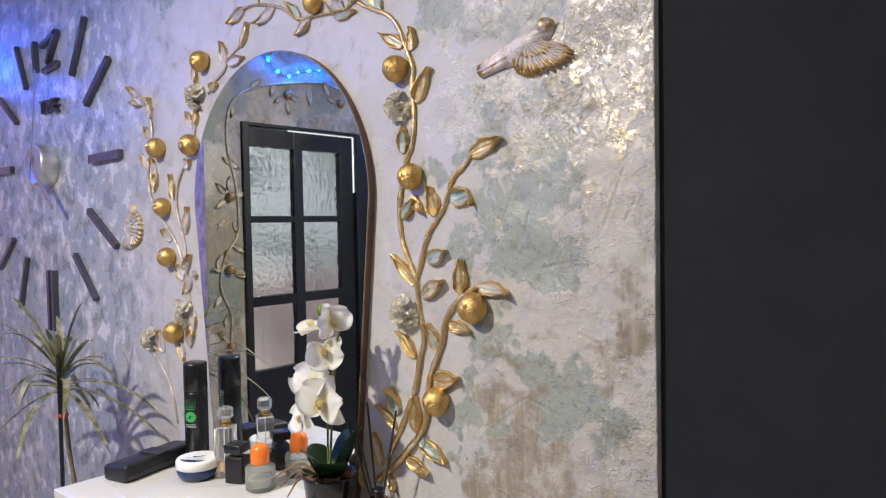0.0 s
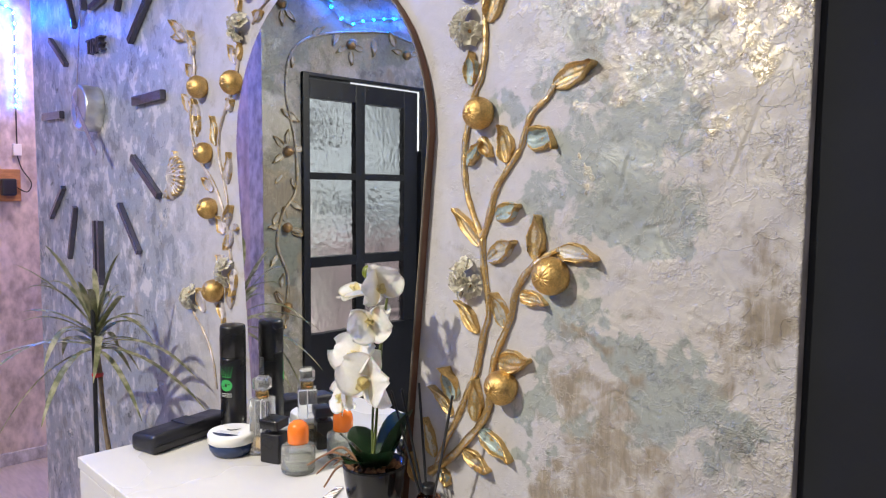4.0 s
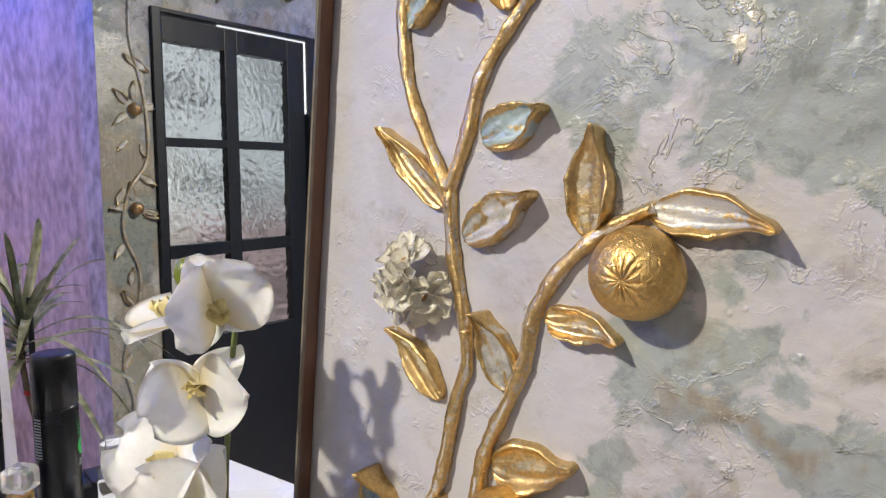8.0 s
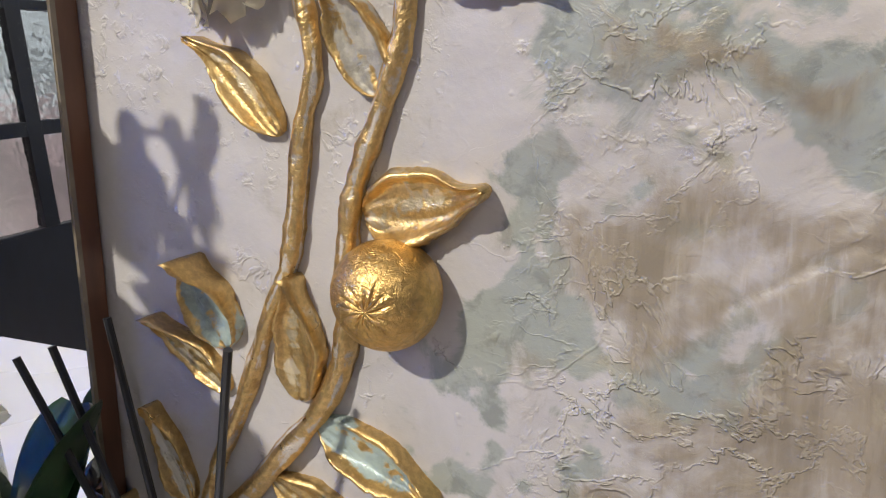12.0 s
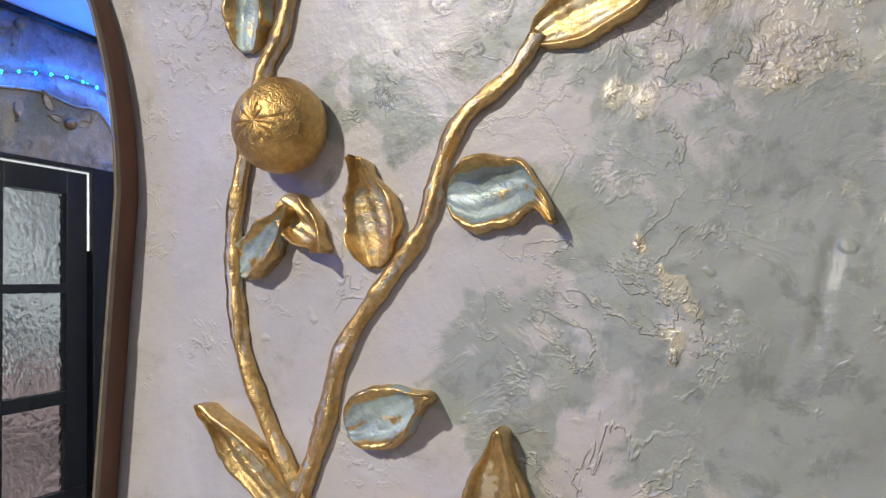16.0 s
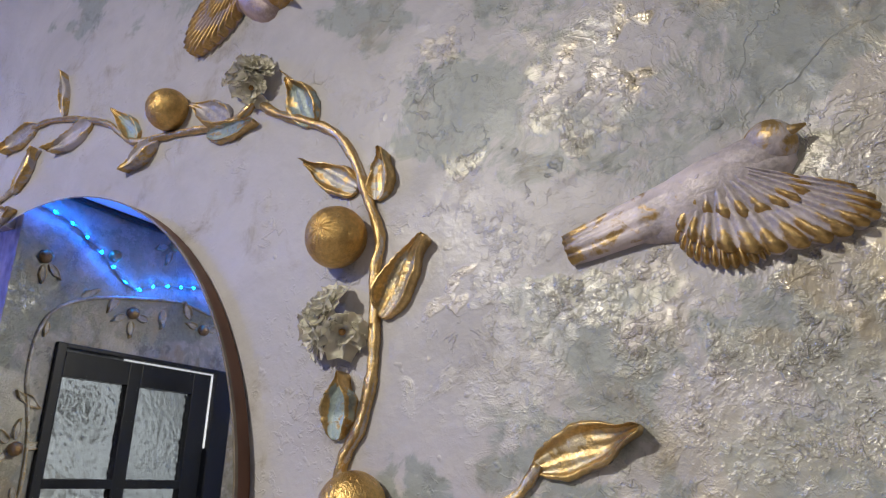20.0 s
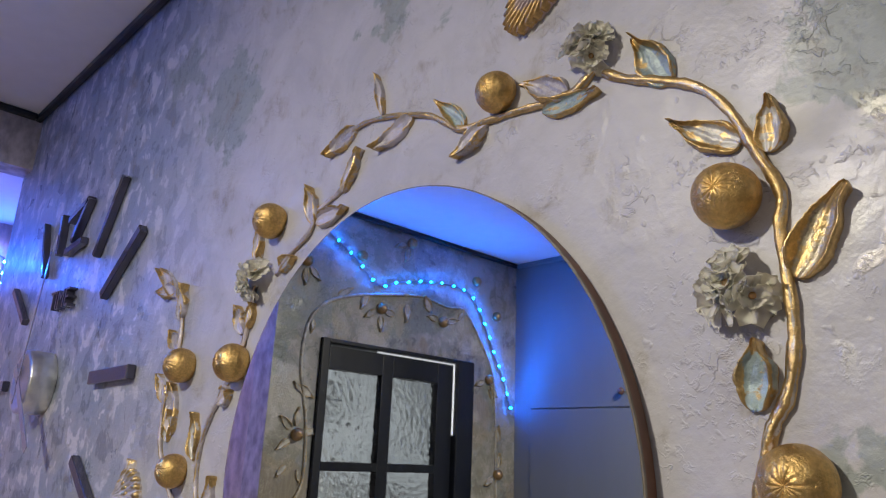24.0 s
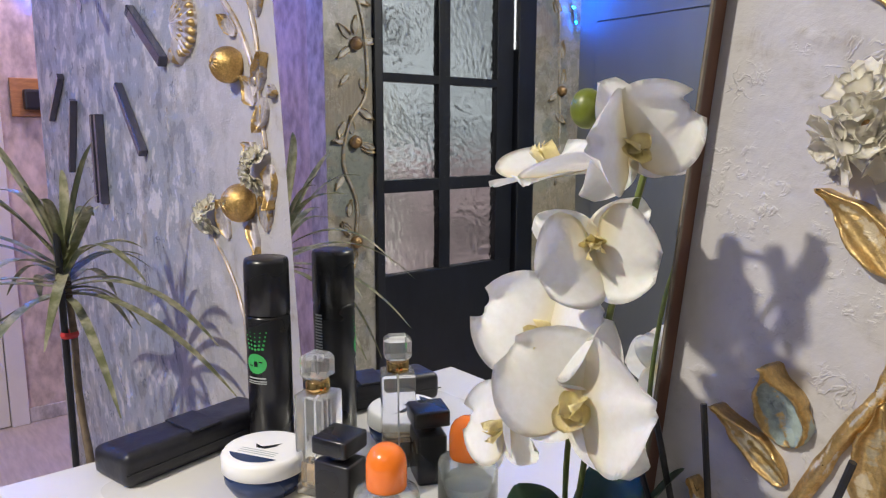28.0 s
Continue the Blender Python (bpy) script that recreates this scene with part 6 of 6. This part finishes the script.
def bloom(place, facing, size, spin, seed, openness=1.0):
    """An orchid bloom: three sepals, two broad petals, a yellow lip; facing: direction it looks."""
    rnd = random.Random(seed)
    m4 = Matrix.Translation(Vector(place)) @ Vector(facing).to_track_quat("Z", "Y").to_matrix().to_4x4() @ pose(0, 0, 0, 0, 0, spin)
    root = None
    for k, (az, ln, wd, tilt) in enumerate(((90, 0.56, 0.50, 2), (216, 0.56, 0.46, 4), (324, 0.56, 0.46, 4), (20, 0.58, 0.90, 10), (160, 0.58, 0.90, 10))):
        bm = bmesh.new()
        heart = bm.verts.layers.float.new("heart")
        rows = []
        cup, ph = rnd.uniform(0.7, 1.25) * openness, rnd.uniform(0, 6.3)
        for i in range(14):
            u = i / 13
            row = []
            for j in range(13):
                s = -1 + j / 6
                if k > 2:
                    w = 0.5 * wd * size * math.sin(math.pi * (0.05 + 0.90 * u) ** 0.72) ** 0.55
                    z = 0.014 * size + cup * size * (0.16 * s * s * u + 0.30 * u * u * (1 - 0.9 * u) + 0.05 * math.exp(-(s / 0.25) ** 2) * u)
                else:
                    w = 0.5 * wd * size * math.sin(math.pi * (0.08 + 0.86 * u) ** 0.85) ** 0.60
                    z = cup * size * (0.10 * s * s * u - 0.16 * u * u)
                z += 0.016 * size * math.sin(4 * s + 3 * u + ph) * u + 0.008 * size * math.sin(9 * s + ph) * u * u
                row.append(bm.verts.new((ln * size * u, w * s, z)))
                row[-1][heart] = max(0.0, 1 - u / 0.36) ** 0.8
            rows.append(row)
        for a, c in zip(rows, rows[1:]):
            for j in range(12):
                bm.faces.new((a[j], c[j], c[j + 1], a[j + 1]))
        bmesh.ops.solidify(bm, geom=bm.faces[:], thickness=0.0006)
        bmesh.ops.recalc_face_normals(bm, faces=bm.faces)
        bmesh.ops.transform(bm, matrix=m4 @ pose(0, 0, 0, 0, 0, az + rnd.uniform(-6, 6)) @ pose(0, 0, 0, 0, -tilt + rnd.uniform(-5, 5), 0), verts=bm.verts)
        ob = part("bloom" if root is None else "petal", bm, PETAL, orchid if root is None else root, "white orchid bloom" if root is None else "", True)
        root = root or ob
    for k, (az, ln, wd, tilt) in enumerate(((270, 0.25, 0.20, 28), (226, 0.24, 0.18, 52), (314, 0.24, 0.18, 52), (90, 0.11, 0.12, 66))):
        bm = bmesh.new()
        rows = []
        for i in range(9):
            u = i / 8
            rows.append([bm.verts.new((ln * size * u, 0.5 * wd * size * s * (0.35 + 0.9 * math.sin(math.pi * min(1, 0.12 + 0.8 * u))), size * (0.03 + 0.07 * s * s * u + 0.06 * u * u + 0.014 * math.sin(7 * s + 5 * u + k) * u))) for s in np.linspace(-1, 1, 7)])
        for a, c in zip(rows, rows[1:]):
            for j in range(6):
                bm.faces.new((a[j], c[j], c[j + 1], a[j + 1]))
        bmesh.ops.solidify(bm, geom=bm.faces[:], thickness=0.0008)
        bmesh.ops.recalc_face_normals(bm, faces=bm.faces)
        bmesh.ops.transform(bm, matrix=m4 @ pose(0, 0, 0, 0, 0, az + rnd.uniform(-9, 9)) @ pose(0, 0, 0, 0, -tilt + rnd.uniform(-8, 8), 0), verts=bm.verts)
        part("lip" if k == 0 else "column" if k == 3 else "lip_lobe", bm, LIP, root, "pale yellow lip" if k == 0 else "", True)
    return root


def rel(x, y, z):
    return (x - OX, y - OY, z - TOP)


bloom(rel(-0.107, -0.118, 1.358), (0.93, -0.36, 0.05), 0.062, 16, 1, 1.4)
bloom(rel(-0.162, -0.116, 1.337), (-0.10, -0.05, 0.99), 0.078, 34, 2, 0.6)
bloom(rel(-0.127, -0.118, 1.301), (0.62, -0.76, -0.12), 0.064, 190, 3, 1.3)
bloom(rel(-0.158, -0.120, 1.240), (0.10, -0.86, 0.50), 0.074, 8, 4, 1.3)
bloom(rel(-0.128, -0.124, 1.208), (0.30, -0.94, 0.12), 0.088, -10, 5, 1.2)
bloom(rel(-0.200, -0.112, 1.166), (-0.35, -0.85, 0.2), 0.066, 30, 6)
bm = bmesh.new()
bmesh.ops.create_uvsphere(bm, u_segments=16, v_segments=12, radius=0.0095)
for vt in bm.verts:
    vt.co.z *= 1.2
    vt.co += Vector(rel(-0.137, -0.116, 1.377))
part("bud", bm, BUD_GREEN, orchid, "green bud", True)

# ---- the tall plant beside the dresser ----
m, t, b = material("striped_strap_leaf")
v = coords(t)
n = noise_tex(t, coords(t, (1, 1, 0.3)), 45, 4)
t.links.new(mixc(t, ramp(t, n, 0.35, 0.7), (0.20, 0.22, 0.105), (0.56, 0.53, 0.36)), b.inputs["Base Color"])
b.inputs["Roughness"].default_value = 0.42
STRAP = m
TRUNK = simple("thin_trunk", (0.16, 0.12, 0.08), 0.75, var=0.3, scale=80, bumpy=0.4)
RED_TIE = simple("red_tie", (0.45, 0.03, 0.03), 0.5)
PX, PY = -1.078, -0.213
plant = thing("dracaena_plant", (PX, PY, 0), "tall thin dracaena with drooping strap leaves tied to a black stake", "house plant")
part("pot", lathe([(0.002, 0.0), (0.085, 0.0), (0.090, 0.01), (0.115, 0.20), (0.115, 0.215), (0.105, 0.215), (0.102, 0.19), (0.002, 0.185)], 40, False), POT_BLACK, plant, "dark round pot", True)
part("soil", lathe([(0.101, 0.186), (0.06, 0.192), (0.002, 0.190)], 24, False), BARK, plant)
part("stake", tube([Vector((0.004, 0, 0.19)), Vector((0.002, 0, 0.7)), Vector((0.004, 0, 1.225))], 0.0052, 1, 10, 0, 1, 1, Vector((0, -1, 0))), BLACK_TRIM, plant, "straight black stake")
part("trunk", tube(catmull([(0.10, 0.02, 0.19), (0.075, 0.012, 0.75), (0.04, 0.006, 0.95), (0.006, 0.012, 1.05), (-0.012, 0.012, 1.12), (-0.010, 0.010, 1.20)], 8), 0.0058, 0.9, 9, 0.12, 2, 1, Vector((0, -1, 0))), TRUNK, plant, "", True)
part("tie", lathe([(0.012, -0.005), (0.0135, 0.0), (0.012, 0.005)], 18, False), RED_TIE, plant, "red tie").location = (0.006, 0.006, 1.052)
rp = random.Random(12)
for k in range(34):
    hd = k * 137.5 + rp.uniform(-15, 15)
    level = k / 34
    length = rp.uniform(0.14, 0.19) if 45 < hd % 360 < 135 else rp.uniform(0.20, 0.36)
    rise = 6 + 70 * level + rp.uniform(-12, 12)
    droop = (0.74 - 0.36 * level) * rp.uniform(0.6, 1.3)
    blade((-0.010, 0.010, 1.105 + 0.07 * level), hd, length, rp.uniform(0.013, 0.019), rise, droop, 0.35, "strap_leaf", STRAP, plant, 14, 3, 0.7, rp.uniform(-0.05, 0.05))
